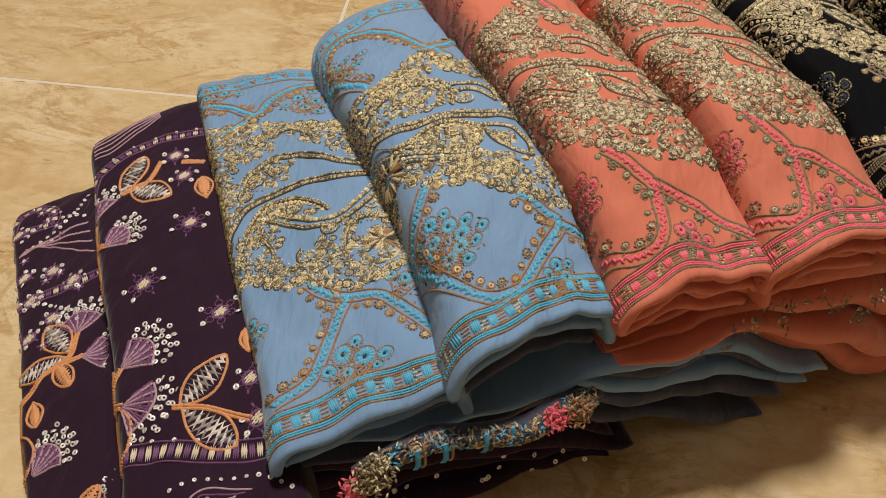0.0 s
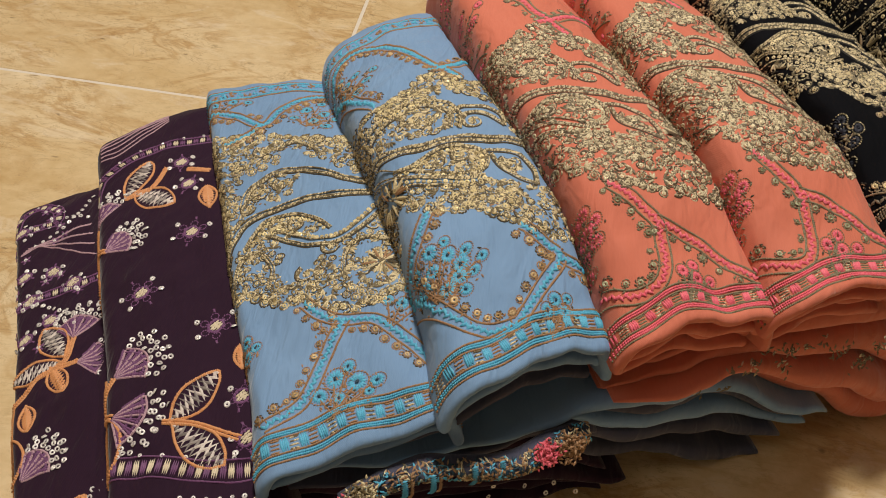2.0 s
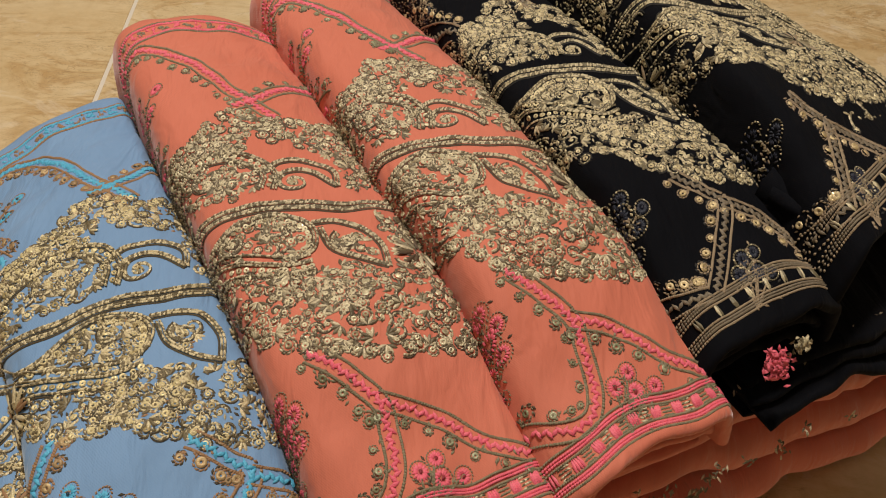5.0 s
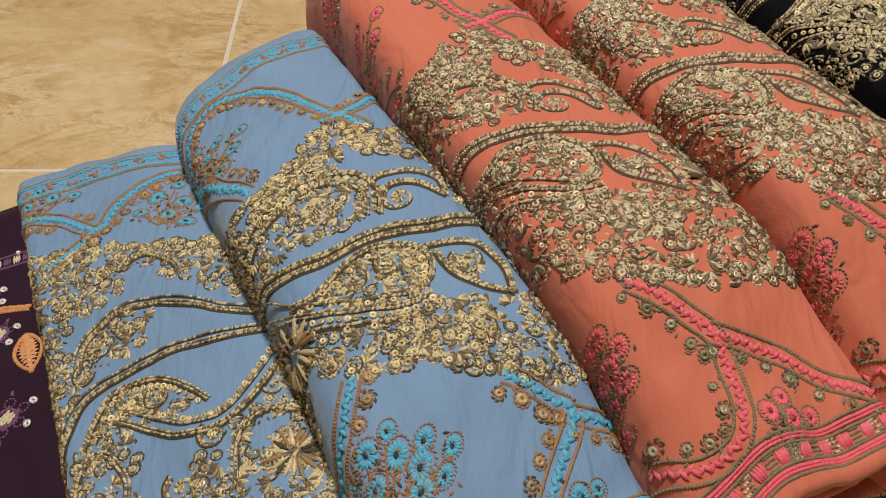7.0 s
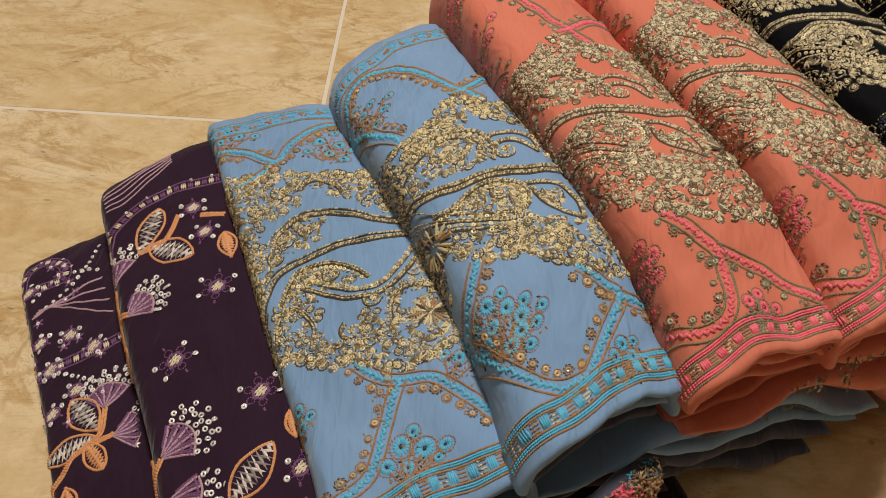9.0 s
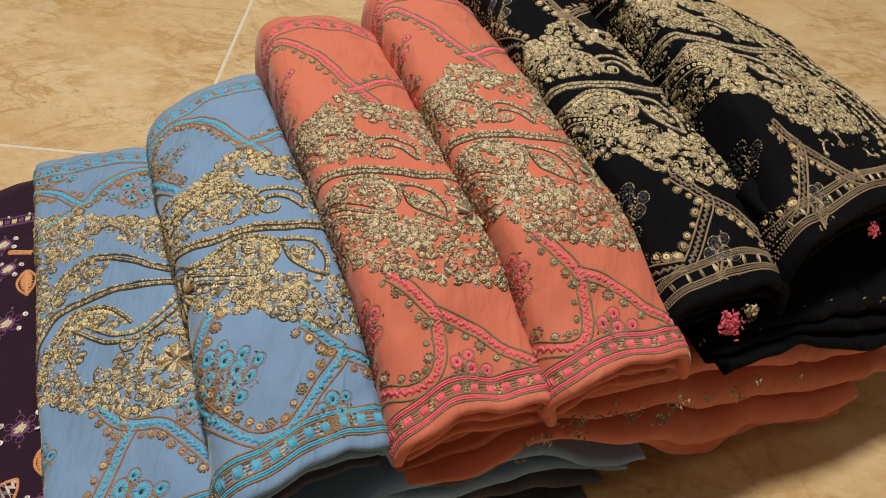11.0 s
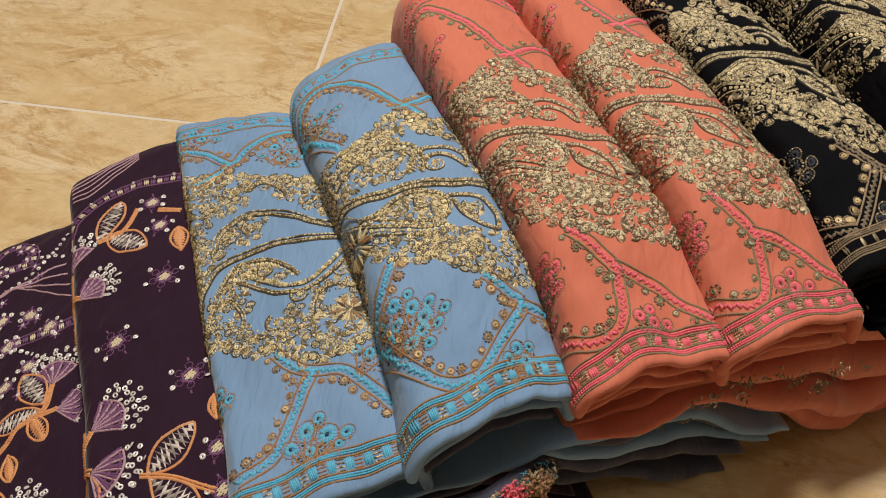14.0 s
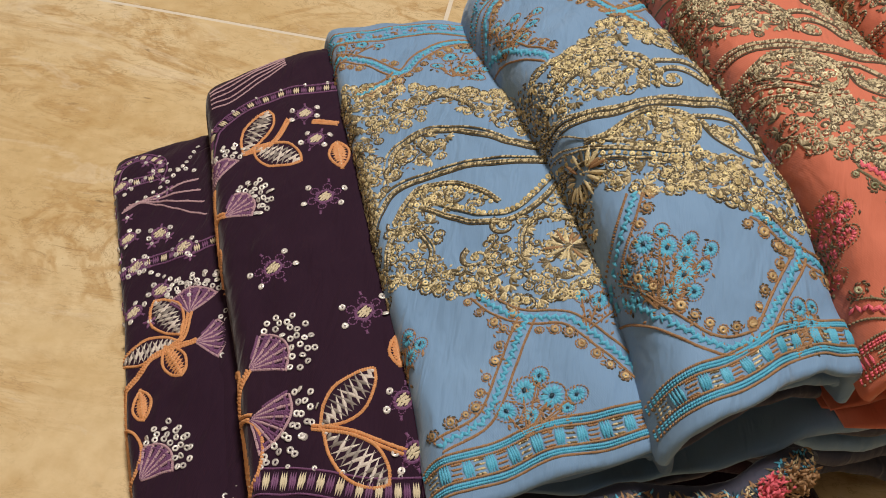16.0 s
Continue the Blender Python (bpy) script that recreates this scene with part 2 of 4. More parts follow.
def sheet(bm, lobe, hem, nu=44, nv=120, v1=1.05, down=0.0, u0=0.0, u1=1.0, back=0.0, roll=0.0036):
    """A fold as cloth whose near edge is rolled under as a hem and runs back inside the fold. down: how far it lies under the fold's own surface; back: how far behind its edge."""
    rows = []
    v0 = hem - 0.020 + back
    sink = Vector((0, 0, -down))
    us = [u0 + (u1 - u0) * (0.5 - 0.5 * math.cos(math.pi * i / nu)) for i in range(nu + 1)]
    def wave(u):
        return 0.010 * back * 30 * noise.noise(Vector((u * 4.0, lobe.seed + down * 300, 6.0)))
    edge = [lobe.frame_at(u, v0 + wave(u)) for u in us]
    for deep in (0.05, 0.028, 0.012):
        rows.append([p + dv * deep - n * (roll * 2.3 + deep * 0.12) + sink for p, du, dv, n in edge])
    for k in range(8, 0, -1):
        a = math.radians(190 * k / 8)
        r = [roll * (1 + 0.4 * noise.noise(Vector((u * 5, lobe.seed, 8.0 + down * 200)))) for u in us]
        rows.append([p - dv * (q * math.sin(a)) - n * (q * (1 - math.cos(a))) + sink for (p, du, dv, n), q in zip(edge, r)])
    for j in range(nv + 1):
        t = j / nv
        rows.append([lobe.place(u, v0 + wave(u) * (1 - t) + (v1 - v0) * t) + sink for u in us])
    grid = [[bm.verts.new(p) for p in row] for row in rows]
    for a, c in zip(grid, grid[1:]):
        for i in range(nu):
            bm.faces.new((a[i], a[i + 1], c[i + 1], c[i]))


def layer(bm, s0, s1, v0, v1, low, high, seed, ns=60):
    """A folded layer between two heights given by s, the way across: rounded on its edges, uneven along them."""
    rows = []
    for i in range(ns + 1):
        k = i / ns
        s = s0 + (s1 - s0) * k
        tip = min(1.0, min(k, 1 - k) * 34)
        tip = math.sqrt(1 - (1 - tip) ** 2)
        zl, zh = low(s), high(s)
        mid, half = (zl + zh) / 2, max(0.001, (zh - zl) / 2) * (0.45 + 0.55 * tip)
        wob = 0.011 * noise.noise(Vector((s * 14.0, seed * 3.1, 0.5))) + 0.003 * noise.noise(Vector((s * 45.0, seed, 3.5)))
        lift = 0.005 * noise.noise(Vector((s * 16.0, seed * 0.4, 9.5))) + 0.002 * noise.noise(Vector((s * 50.0, seed * 1.7, 4.5)))
        loop = []
        n0 = 9
        for j in range(n0):
            a = math.pi / 2 + math.pi * j / (n0 - 1)
            loop.append((v0 + wob + half * (1 + math.cos(a)), mid + lift + half * math.sin(a)))
        for j in range(n0):
            a = -math.pi / 2 + math.pi * j / (n0 - 1)
            loop.append((v1 - half * (1 - math.cos(a)), mid + lift * 0.3 + half * math.sin(a)))
        rows.append([bm.verts.new(AC * s + AX * v + Vector((0, 0, z))) for v, z in loop])
    n = len(rows[0])
    for i in range(ns):
        for j in range(n):
            bm.faces.new((rows[i][j], rows[i + 1][j], rows[i + 1][(j + 1) % n], rows[i][(j + 1) % n]))
    bm.faces.new(rows[0])
    bm.faces.new(rows[-1][::-1])


def heights(*pairs):
    def at(s):
        for (a, za), (b, zb) in zip(pairs, pairs[1:]):
            if s <= b:
                return za + (zb - za) * smooth(a, b, max(a, s))
        return pairs[-1][1]
    return at


def between(f, g, k):
    return lambda s: f(s) + (g(s) - f(s)) * k


GROUND = heights((-1, 0.0), (1, 0.0))
TOPS = {
    "purple": heights((-0.19, 0.022), (-0.10, 0.028), (-0.03, 0.055), (0.05, 0.078), (0.2, 0.075), (0.285, 0.03), (0.4, 0.0)),
    "blue": heights((0.02, 0.098), (0.13, 0.106), (0.25, 0.116), (0.33, 0.105), (0.42, 0.055), (0.5, 0.0)),
    "coral": heights((0.22, 0.126), (0.32, 0.140), (0.42, 0.152), (0.5, 0.145), (0.62, 0.110), (0.72, 0.085)),
    "black": heights((0.41, 0.160), (0.52, 0.172), (0.68, 0.145), (0.8, 0.13)),
}
SPANS = {"purple": (-0.10, 0.285), "blue": (0.042, 0.45), "coral": (0.243, 0.71), "black": (0.458, 0.74)}
TAPER = {"purple": 0.02, "blue": 0.06, "coral": 0.09, "black": 0.02}
FARS = {"purple": 0.585, "blue": 0.61, "coral": 0.65, "black": 0.73}
LAYERS = {"purple": 5, "blue": 6, "coral": 4, "black": 4}
UNDER = {"purple": None, "blue": "purple", "coral": "blue", "black": "coral"}
WORDS = {
    "purple": "dark aubergine suit folded flat, embroidered in orange, mauve and silver",
    "blue": "sky blue folded suit with gold paisley and turquoise embroidery on top",
    "coral": "coral folded suit with gold paisley and pink embroidery on top",
    "black": "black folded suit with pale gold paisley embroidery on top",
}
HEMS = {"purple": -0.01, "blue": 0.014, "coral": -0.002, "black": 0.018}
SUITS = {}
for hue in ("purple", "blue", "coral", "black"):
    suit = new("folded_suit")
    tagged(suit, WORDS[hue], "folded clothes", "fanned row of folded suits")
    SUITS[hue] = suit
    base = GROUND
    if UNDER[hue]:
        below = TOPS[UNDER[hue]]
        base = (lambda f: lambda s: max(0.0, f(s)))(below)
    n = LAYERS[hue]
    for k in range(n):
        bm = bmesh.new()
        s0, s1 = SPANS[hue]
        layer(bm, s0 + 0.004 * (k % 2), s1 - TAPER[hue] * (n - 1 - k) / n - 0.010 * ((k * 5) % 3), 0.25 + 0.006 * ((k * 7 + len(hue)) % 3), FARS[hue] - 0.01 * (k % 2),
              between(base, TOPS[hue], k / n + 0.01), between(base, TOPS[hue], (k + 1) / n - 0.01), k + len(hue) * 3)
        mesh_object("folded_layer", bm, CLOTH["net"] if hue == "blue" and k not in (3, 5) else CLOTH[hue], suit)
    for lobe in LOBES[hue]:
        bm = bmesh.new()
        sheet(bm, lobe, HEMS[hue])
        mesh_object("fold", bm, CLOTH[hue], suit)
        for n, (down, back) in enumerate(((0.009, 0.020), (0.017, 0.012), (0.026, 0.026), (0.034, 0.018))):
            if down > lobe.crown[0] + 0.016:
                continue
            bm = bmesh.new()
            side = 0.03 + down * 2.2
            sheet(bm, lobe, HEMS[hue], 30, 12, 0.30, down, side, 1 - side, back, 0.0032)
            mesh_object("inner_fold", bm, CLOTH["net"] if hue == "blue" and n != 1 else CLOTH[hue], suit)

# ---- embroidery ----
THREADS = {
    "blue": dict(gold=sequin("antique_gold_sequin", (0.32, 0.235, 0.10), (0.85, 0.70, 0.38), 0.36), zari=thread("antique_gold_zari", (0.26, 0.185, 0.085), (0.98, 0.82, 0.50), 0.40, 0.15),
                 bright=thread("turquoise_thread", (0.05, 0.31, 0.48), (0.15, 0.52, 0.72)), line=thread("copper_thread", (0.22, 0.105, 0.045), (0.46, 0.27, 0.13)),
                 eye=thread("dark_teal_thread", (0.004, 0.02, 0.035), (0.01, 0.05, 0.08)), disc=sequin("copper_sequin", (0.28, 0.175, 0.08), (0.60, 0.42, 0.21))),
    "coral": dict(gold=sequin("pale_gold_sequin", (0.28, 0.21, 0.11), (0.85, 0.73, 0.48), 0.36), zari=thread("pale_gold_zari", (0.24, 0.17, 0.085), (0.90, 0.75, 0.50), 0.40, 0.15),
                  bright=thread("rose_thread", (0.68, 0.07, 0.12), (0.92, 0.22, 0.26)), line=thread("olive_thread", (0.13, 0.10, 0.05), (0.34, 0.27, 0.16)),
                  eye=thread("deep_red_thread", (0.16, 0.01, 0.015), (0.30, 0.02, 0.03)), disc=sequin("olive_sequin", (0.20, 0.19, 0.10), (0.46, 0.43, 0.27))),
    "black": dict(gold=sequin("light_gold_sequin", (0.42, 0.32, 0.17), (0.80, 0.67, 0.40), 0.36), zari=thread("light_gold_zari", (0.30, 0.23, 0.12), (0.84, 0.70, 0.44), 0.42, 0.12),
                  bright=thread("fawn_thread", (0.11, 0.08, 0.05), (0.28, 0.21, 0.13)), line=thread("bronze_thread", (0.20, 0.13, 0.07), (0.42, 0.31, 0.19)),
                  eye=thread("navy_thread", (0.004, 0.005, 0.014), (0.01, 0.012, 0.03)), disc=sequin("bronze_sequin", (0.45, 0.32, 0.15), (0.75, 0.58, 0.32))),
    "purple": dict(gold=sequin("silver_sequin", (0.55, 0.50, 0.48), (0.92, 0.86, 0.82), 0.22), zari=thread("silver_thread", (0.40, 0.33, 0.30), (0.80, 0.70, 0.62), 0.5, 0.2),
                   bright=thread("orange_thread", (0.52, 0.20, 0.07), (0.80, 0.40, 0.17)), line=thread("mauve_thread", (0.10, 0.03, 0.095), (0.24, 0.085, 0.21)),
                   eye=thread("rose_mauve_thread", (0.36, 0.20, 0.24), (0.60, 0.40, 0.43)), disc=thread("cream_thread", (0.50, 0.40, 0.26), (0.78, 0.68, 0.50))),
}
# dark thread: colours in the shadows beside raised cords, coils and stitches
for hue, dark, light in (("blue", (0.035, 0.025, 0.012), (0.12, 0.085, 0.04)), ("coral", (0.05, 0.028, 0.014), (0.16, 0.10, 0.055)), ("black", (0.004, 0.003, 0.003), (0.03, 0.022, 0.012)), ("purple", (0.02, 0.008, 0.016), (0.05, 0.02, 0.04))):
    THREADS[hue]["dark"] = thread(hue + "_painted_shadow_thread", dark, light, 0.7)
SPOOLS = ["gold", "zari", "bright", "line", "eye", "disc", "dark"]


class Work:
    """Embroidery on one fold. Places are (s, w) of the pattern; at() turns them into the fold's own (u, v)."""

    def __init__(self, hue, lobe, dx=0.0, sx=1.0, dy=0.0, sy=1.0):
        self.hue, self.lobe, self.dx, self.sx, self.dy, self.sy = hue, lobe, dx, sx, dy, sy
        self.clear()

    def clear(self):
        self.verts, self.faces, self.mats = [], [], []

    def at(self, s, w):
        return s * self.sx + self.dx, w * self.sy + self.dy

    def metres(self, s, w):
        u, v = self.at(s, w)
        return Vector((u * self.lobe.width, v * self.lobe.length))

    def uv(self, m):
        return m.x / self.lobe.width, m.y / self.lobe.length

    def base(self, m, lift=0.0):
        u, v = self.uv(m)
        if not (0.004 < u < 0.996 and -0.03 < v < 1.04):
            return None
        p, du, dv, n = self.lobe.frame_at(u, v)
        return p + n * lift, du, dv, n

    def put(self, f, pts, faces, key):
        p, x, y, n = f
        k = len(self.verts)
        self.verts += [p + x * a + y * b + n * c for a, b, c in pts]
        self.faces += [tuple(k + i for i in face) for face in faces]
        self.mats += [SPOOLS.index(key)] * len(faces)

    def stitch(self, m, turn, length, width, key, lift=0.0001, height=None):
        f = self.base(m, lift)
        if f is None:
            return
        c, s = math.cos(turn), math.sin(turn)
        h = height or width * 0.6
        a, b = length / 2, width / 2
        loc = [(-a, 0, 0), (0, -b, 0), (a, 0, 0), (0, b, 0), (-a * 0.45, 0, h), (a * 0.45, 0, h)]
        pts = [(x * c - y * s, x * s + y * c, z) for x, y, z in loc]
        self.put(f, pts, [(0, 1, 4), (1, 5, 4), (1, 2, 5), (2, 3, 5), (3, 4, 5), (3, 0, 4)], key)

    def ring(self, m, r, key, lift=0.0003, hole=0.2, tilt=0.22, n=9, dome=0.3):
        f = self.base(m, lift + r * 0.12)
        if f is None:
            return
        p, x, y, nn = f
        q = Euler((random.gauss(0, tilt), random.gauss(0, tilt), 0)).to_matrix()
        pts = []
        for k, z in ((1.0, -dome * 0.3), (0.74, dome * 1.2), (max(hole, 0.24), -dome * 0.2)):
            for i in range(n):
                a = 2 * math.pi * i / n
                pts.append(tuple(q @ Vector((r * k * math.cos(a), r * k * math.sin(a), r * z))))
        faces = [(j * n + i, j * n + (i + 1) % n, (j + 1) * n + (i + 1) % n, (j + 1) * n + i) for j in range(2) for i in range(n)]
        self.put(f, pts, faces, key)

    def petal(self, m, turn, length, width, key, lift=0.0002):
        """A padded satin petal with its tip pointing along turn."""
        f = self.base(m, lift)
        if f is None:
            return
        c, s = math.cos(turn), math.sin(turn)
        rim = [(0.0, 0.0), (0.3, 0.42), (0.62, 0.5), (0.88, 0.28), (1.0, 0.0), (0.88, -0.28), (0.62, -0.5), (0.3, -0.42)]
        pts = [(a * length, b * width, 0) for a, b in rim] + [(0.08 + a * 0.8, b * 0.45, 1) for a, b in rim]
        pts = pts[:8] + [(a * length, b * width, width * 0.3) for a, b, _ in pts[8:]]
        pts = [(x * c - y * s, x * s + y * c, z) for x, y, z in pts]
        self.put(f, pts, [(i, (i + 1) % 8, 8 + (i + 1) % 8, 8 + i) for i in range(8)] + [tuple(range(8, 16))], key)

    def curve(self, pts, step, pattern=True):
        """Even steps along a smooth line through the points, in metres on the cloth, with the way at each."""
        p = [self.metres(*q) if pattern else Vector(q) for q in pts]
        p = [2 * p[0] - p[1], *p, 2 * p[-1] - p[-2]]
        fine = []
        for a, b, c, d in zip(p, p[1:], p[2:], p[3:]):
            for i in range(16):
                t = i / 16
                fine.append(0.5 * (2 * b + (c - a) * t + (2 * a - 5 * b + 4 * c - d) * t * t + (3 * b - a - 3 * c + d) * t ** 3))
        fine.append(p[-2])
        out, left = [], 0.0
        for a, b in zip(fine, fine[1:]):
            d = (b - a).length
            if d < 1e-9:
                continue
            while left <= d:
                out.append((a + (b - a) * (left / d), math.atan2(b.y - a.y, b.x - a.x)))
                left += step
            left -= d
        return out

    def cord(self, pts, width, key, offset=0.0, pattern=True, twist=0.5, tight=0.62, lift=0.0001):
        for m, a in self.curve(pts, width * tight, pattern):
            o = Vector((-math.sin(a), math.cos(a))) * offset
            self.stitch(m + o, a + twist + random.gauss(0, 0.12), width * random.uniform(1.25, 1.6), width, key, lift, width * random.uniform(0.55, 0.8))

    def dots(self, pts, r, gap, key, offset=0.0, pattern=True, core=None):
        for m, a in self.curve(pts, gap, pattern):
            o = Vector((-math.sin(a), math.cos(a))) * offset
            k = r * random.uniform(0.85, 1.12)
            self.ring(m + o, k, key)
            if core:
                self.coil(m + o, k * 0.95, core)

    def coil(self, m, r, key, n=9):
        for i in range(n):
            a = 2 * math.pi * i / n
            self.stitch(m + Vector((math.cos(a), math.sin(a))) * r, a + 1.57 + 0.3, r * 0.85, r * 0.42, key)

    def eyelet(self, m, turn, r, long=1.35):
        way = Vector((math.cos(turn), math.sin(turn)))
        side = Vector((-way.y, way.x))
        n = 15
        for i in range(n):
            a = 2 * math.pi * (i + random.uniform(-0.2, 0.2)) / n
            d = way * (math.cos(a) * long) + side * math.sin(a)
            self.stitch(m + d * (r * 0.62), turn + math.atan2(math.sin(a), math.cos(a) * long), r * 0.85 * d.length, r * 0.42, "eye" if self.hue == "black" else "bright", 0.0003, r * 0.16)
        self.petal(m - way * (r * 0.34), turn, r * 0.68, r * 0.42, "eye", 0.0006)
        n = 20
        for i in range(n):
            a = 2 * math.pi * i / n
            d = way * (math.cos(a) * long) + side * math.sin(a)
            self.stitch(m + d * (r * 1.16), turn + math.atan2(math.cos(a), -math.sin(a) * long) + random.uniform(0.2, 0.7), r * 0.5, r * (0.34 if self.hue == "black" else 0.24), "zari" if self.hue == "black" else "line", 0.0002)

    def ladder(self, pts, width=0.0074):
        """A strip of crossed bright stitches between two lines of thread."""
        self.cord(pts, 0.0016, "line", width / 2)
        self.cord(pts, 0.0016, "line", -width / 2)
        for i, (m, a) in enumerate(self.curve(pts, 0.0019)):
            side = Vector((-math.sin(a), math.cos(a)))
            self.stitch(m + side * random.gauss(0, 0.0004), a + (0.85 if i % 2 else -0.85), 0.0056, 0.0021, "bright", 0.0003, 0.0012)

    def spiral(self, m, r, turns, start, key, width=0.0013):
        pts = []
        for i in range(int(14 * turns) + 1):
            k = i / (14 * turns)
            a = start + 2 * math.pi * turns * k
            pts.append(tuple(m + Vector((math.cos(a), math.sin(a))) * (r * (1 - 0.85 * k))))
        self.cord(pts, width, key, 0.0, False)

    def done(self, name, parent, label=""):
        if not self.faces:
            return None
        data = bpy.data.meshes.new(name)
        data.from_pydata([tuple(v) for v in self.verts], [], self.faces)
        for key in SPOOLS:
            data.materials.append(THREADS[self.hue][key])
        data.polygons.foreach_set("material_index", self.mats)
        data.polygons.foreach_set("use_smooth", [True] * len(self.faces))
        ob = new(name, data)
        ob.parent = parent
        if label:
            ob["label"] = label
        self.clear()
        return ob


def inside(poly, x, y):
    hit = False
    for (ax, ay), (bx, by) in zip(poly, poly[1:] + poly[:1]):
        if (ay > y) != (by > y) and x < ax + (bx - ax) * (y - ay) / (by - ay):
            hit = not hit
    return hit


def crowd(work, poly, gap, draw, keep=1.0):
    """Scatters draw(m) over the region, none nearer than gap to another."""
    xs, ys = [p[0] for p in poly], [p[1] for p in poly]
    kept = []
    area = (max(xs) - min(xs)) * work.lobe.width * (max(ys) - min(ys)) * work.lobe.length
    for _ in range(int(area / (gap * gap) * 5)):
        s, w = random.uniform(min(xs), max(xs)), random.uniform(min(ys), max(ys))
        if not inside(poly, s, w):
            continue
        m = work.metres(s, w)
        if any((m.x - k.x) ** 2 + (m.y - k.y) ** 2 < gap * gap for k in kept):
            continue
        kept.append(m)
        if random.random() < keep:
            draw(m)


# The pattern of the facing folds, in the fold's own (u, v).
STRIPS = [
    [(0.19, 0.305), (0.10, 0.262), (0.04, 0.233), (0.01, 0.206)],
    [(0.01, 0.205), (0.10, 0.133), (0.19, 0.091), (0.30, 0.060), (0.44, 0.048)],
    [(0.64, 0.200), (0.74, 0.166), (0.80, 0.143), (0.67, 0.100), (0.56, 0.070), (0.47, 0.050)],
    [(0.80, 0.143), (0.98, 0.113), (1.13, 0.068), (1.30, 0.045)],
]
SPRAY = [(0.14, 0.225, 1.15), (0.22, 0.231, 0.85), (0.22, 0.206, 1.15), (0.31, 0.200, 0.95), (0.38, 0.176, 0.85), (0.27, 0.182, 1.25), (0.32, 0.160, 0.85), (0.13, 0.190, 1.05), (0.24, 0.162, 1.25), (0.17, 0.149, 1.2), (0.25, 0.137, 0.9), (0.06, 0.210, 0.95), (0.08, 0.174, 1.15)]
SIDE_SPRAY = [(0.69, 0.067, 1.0), (0.76, 0.070, 0.75), (0.72, 0.047, 1.05), (0.63, 0.052, 0.95), (0.78, 0.040, 0.75)]
TOP_STRIPS = [
    [(0.03, 0.820), (0.07, 0.765), (0.12, 0.700), (0.19, 0.645)],
    [(0.03, 0.850), (0.10, 0.895), (0.20, 0.908), (0.36, 0.893), (0.52, 0.820), (0.62, 0.735), (0.77, 0.650)],
    [(0.61, 0.690), (0.73, 0.700), (0.92, 0.735), (1.15, 0.760)],
]
TOP_SPRAY = [(0.30, 0.790, 0.8), (0.19, 0.812, 0.85), (0.23, 0.759, 0.95), (0.12, 0.801, 0.9), (0.15, 0.736, 1.05), (0.08, 0.775, 0.95), (0.10, 0.840, 0.8)]
STEM = [(0.0, 0.535), (0.06, 0.504), (0.19, 0.478), (0.34, 0.466), (0.53, 0.450), (0.75, 0.428), (1.0, 0.425), (1.25, 0.44)]
UPPER = [(0.02, 0.505), (0.07, 0.542), (0.20, 0.566), (0.36, 0.576), (0.50, 0.555), (0.55, 0.518), (0.51, 0.488), (0.36, 0.492), (0.21, 0.512), (0.08, 0.515)]
CRESCENT = [[(0.56, 0.525), (0.66, 0.540), (0.78, 0.530), (0.87, 0.505), (0.85, 0.470)], [(0.58, 0.505), (0.68, 0.515), (0.77, 0.505), (0.85, 0.470)]]
DROP = [(0.12, 0.432), (0.21, 0.424), (0.36, 0.437), (0.51, 0.428), (0.62, 0.394), (0.59, 0.357), (0.48, 0.343), (0.28, 0.384)]
BAND = [(0.02, 0.480), (0.10, 0.426), (0.28, 0.377), (0.47, 0.335), (0.56, 0.330)]
LEAF = [[(0.64, 0.400), (0.74, 0.393), (0.83, 0.375), (0.87, 0.335), (0.84, 0.292)], [(0.66, 0.385), (0.67, 0.345), (0.74, 0.315), (0.84, 0.292)]]
LOW_EDGE = [(0.02, 0.385), (0.11, 0.352), (0.18, 0.316), (0.30, 0.286), (0.42, 0.279), (0.52, 0.235), (0.63, 0.205), (0.78, 0.182), (0.95, 0.175), (1.28, 0.165)]
TOP_EDGE = [(0.02, 0.595), (0.11, 0.626), (0.27, 0.628), (0.40, 0.640), (0.48, 0.660), (0.58, 0.672), (0.77, 0.645), (0.90, 0.630), (1.28, 0.66)]
# The coral folds show its lower part moved aside.
CORAL_STRIPS = [
    [(0.24, 0.210), (0.31, 0.182), (0.41, 0.128), (0.40, 0.095), (0.36, 0.055), (0.28, 0.034), (0.14, 0.040), (0.03, 0.062)],
    [(0.41, 0.128), (0.59, 0.098), (0.74, 0.055), (0.90, 0.030)],
]
CORAL_SPRAY = [(0.03, 0.180, 1.0), (0.06, 0.155, 1.15), (0.07, 0.185, 0.9), (0.03, 0.130, 1.0), (0.11, 0.165, 0.85), (0.09, 0.137, 0.9), (0.02, 0.105, 0.9)]
CORAL_SIDE = [(0.44, 0.044, 0.95), (0.51, 0.032, 1.0), (0.52, 0.054, 0.85), (0.60, 0.032, 0.85)]
# The first blue fold shows another part of the same pattern.
FIRST_STRIPS = [
    [(0.55, 0.202), (0.48, 0.170), (0.42, 0.140), (0.28, 0.082), (0.08, 0.066)],
    [(0.40, 0.262), (0.47, 0.222), (0.55, 0.202), (0.69, 0.184), (0.82, 0.133), (0.92, 0.075)],
]
FIRST_SPRAY = [(0.45, 0.099, 1.35), (0.52, 0.112, 0.95), (0.54, 0.082, 1.35), (0.63, 0.076, 0.95), (0.36, 0.080, 1.1), (0.44, 0.064, 0.9), (0.58, 0.062, 0.7)]
FIRST_SIDE = [(0.08, 0.236, 0.9), (0.07, 0.208, 0.95), (0.12, 0.218, 0.8)]
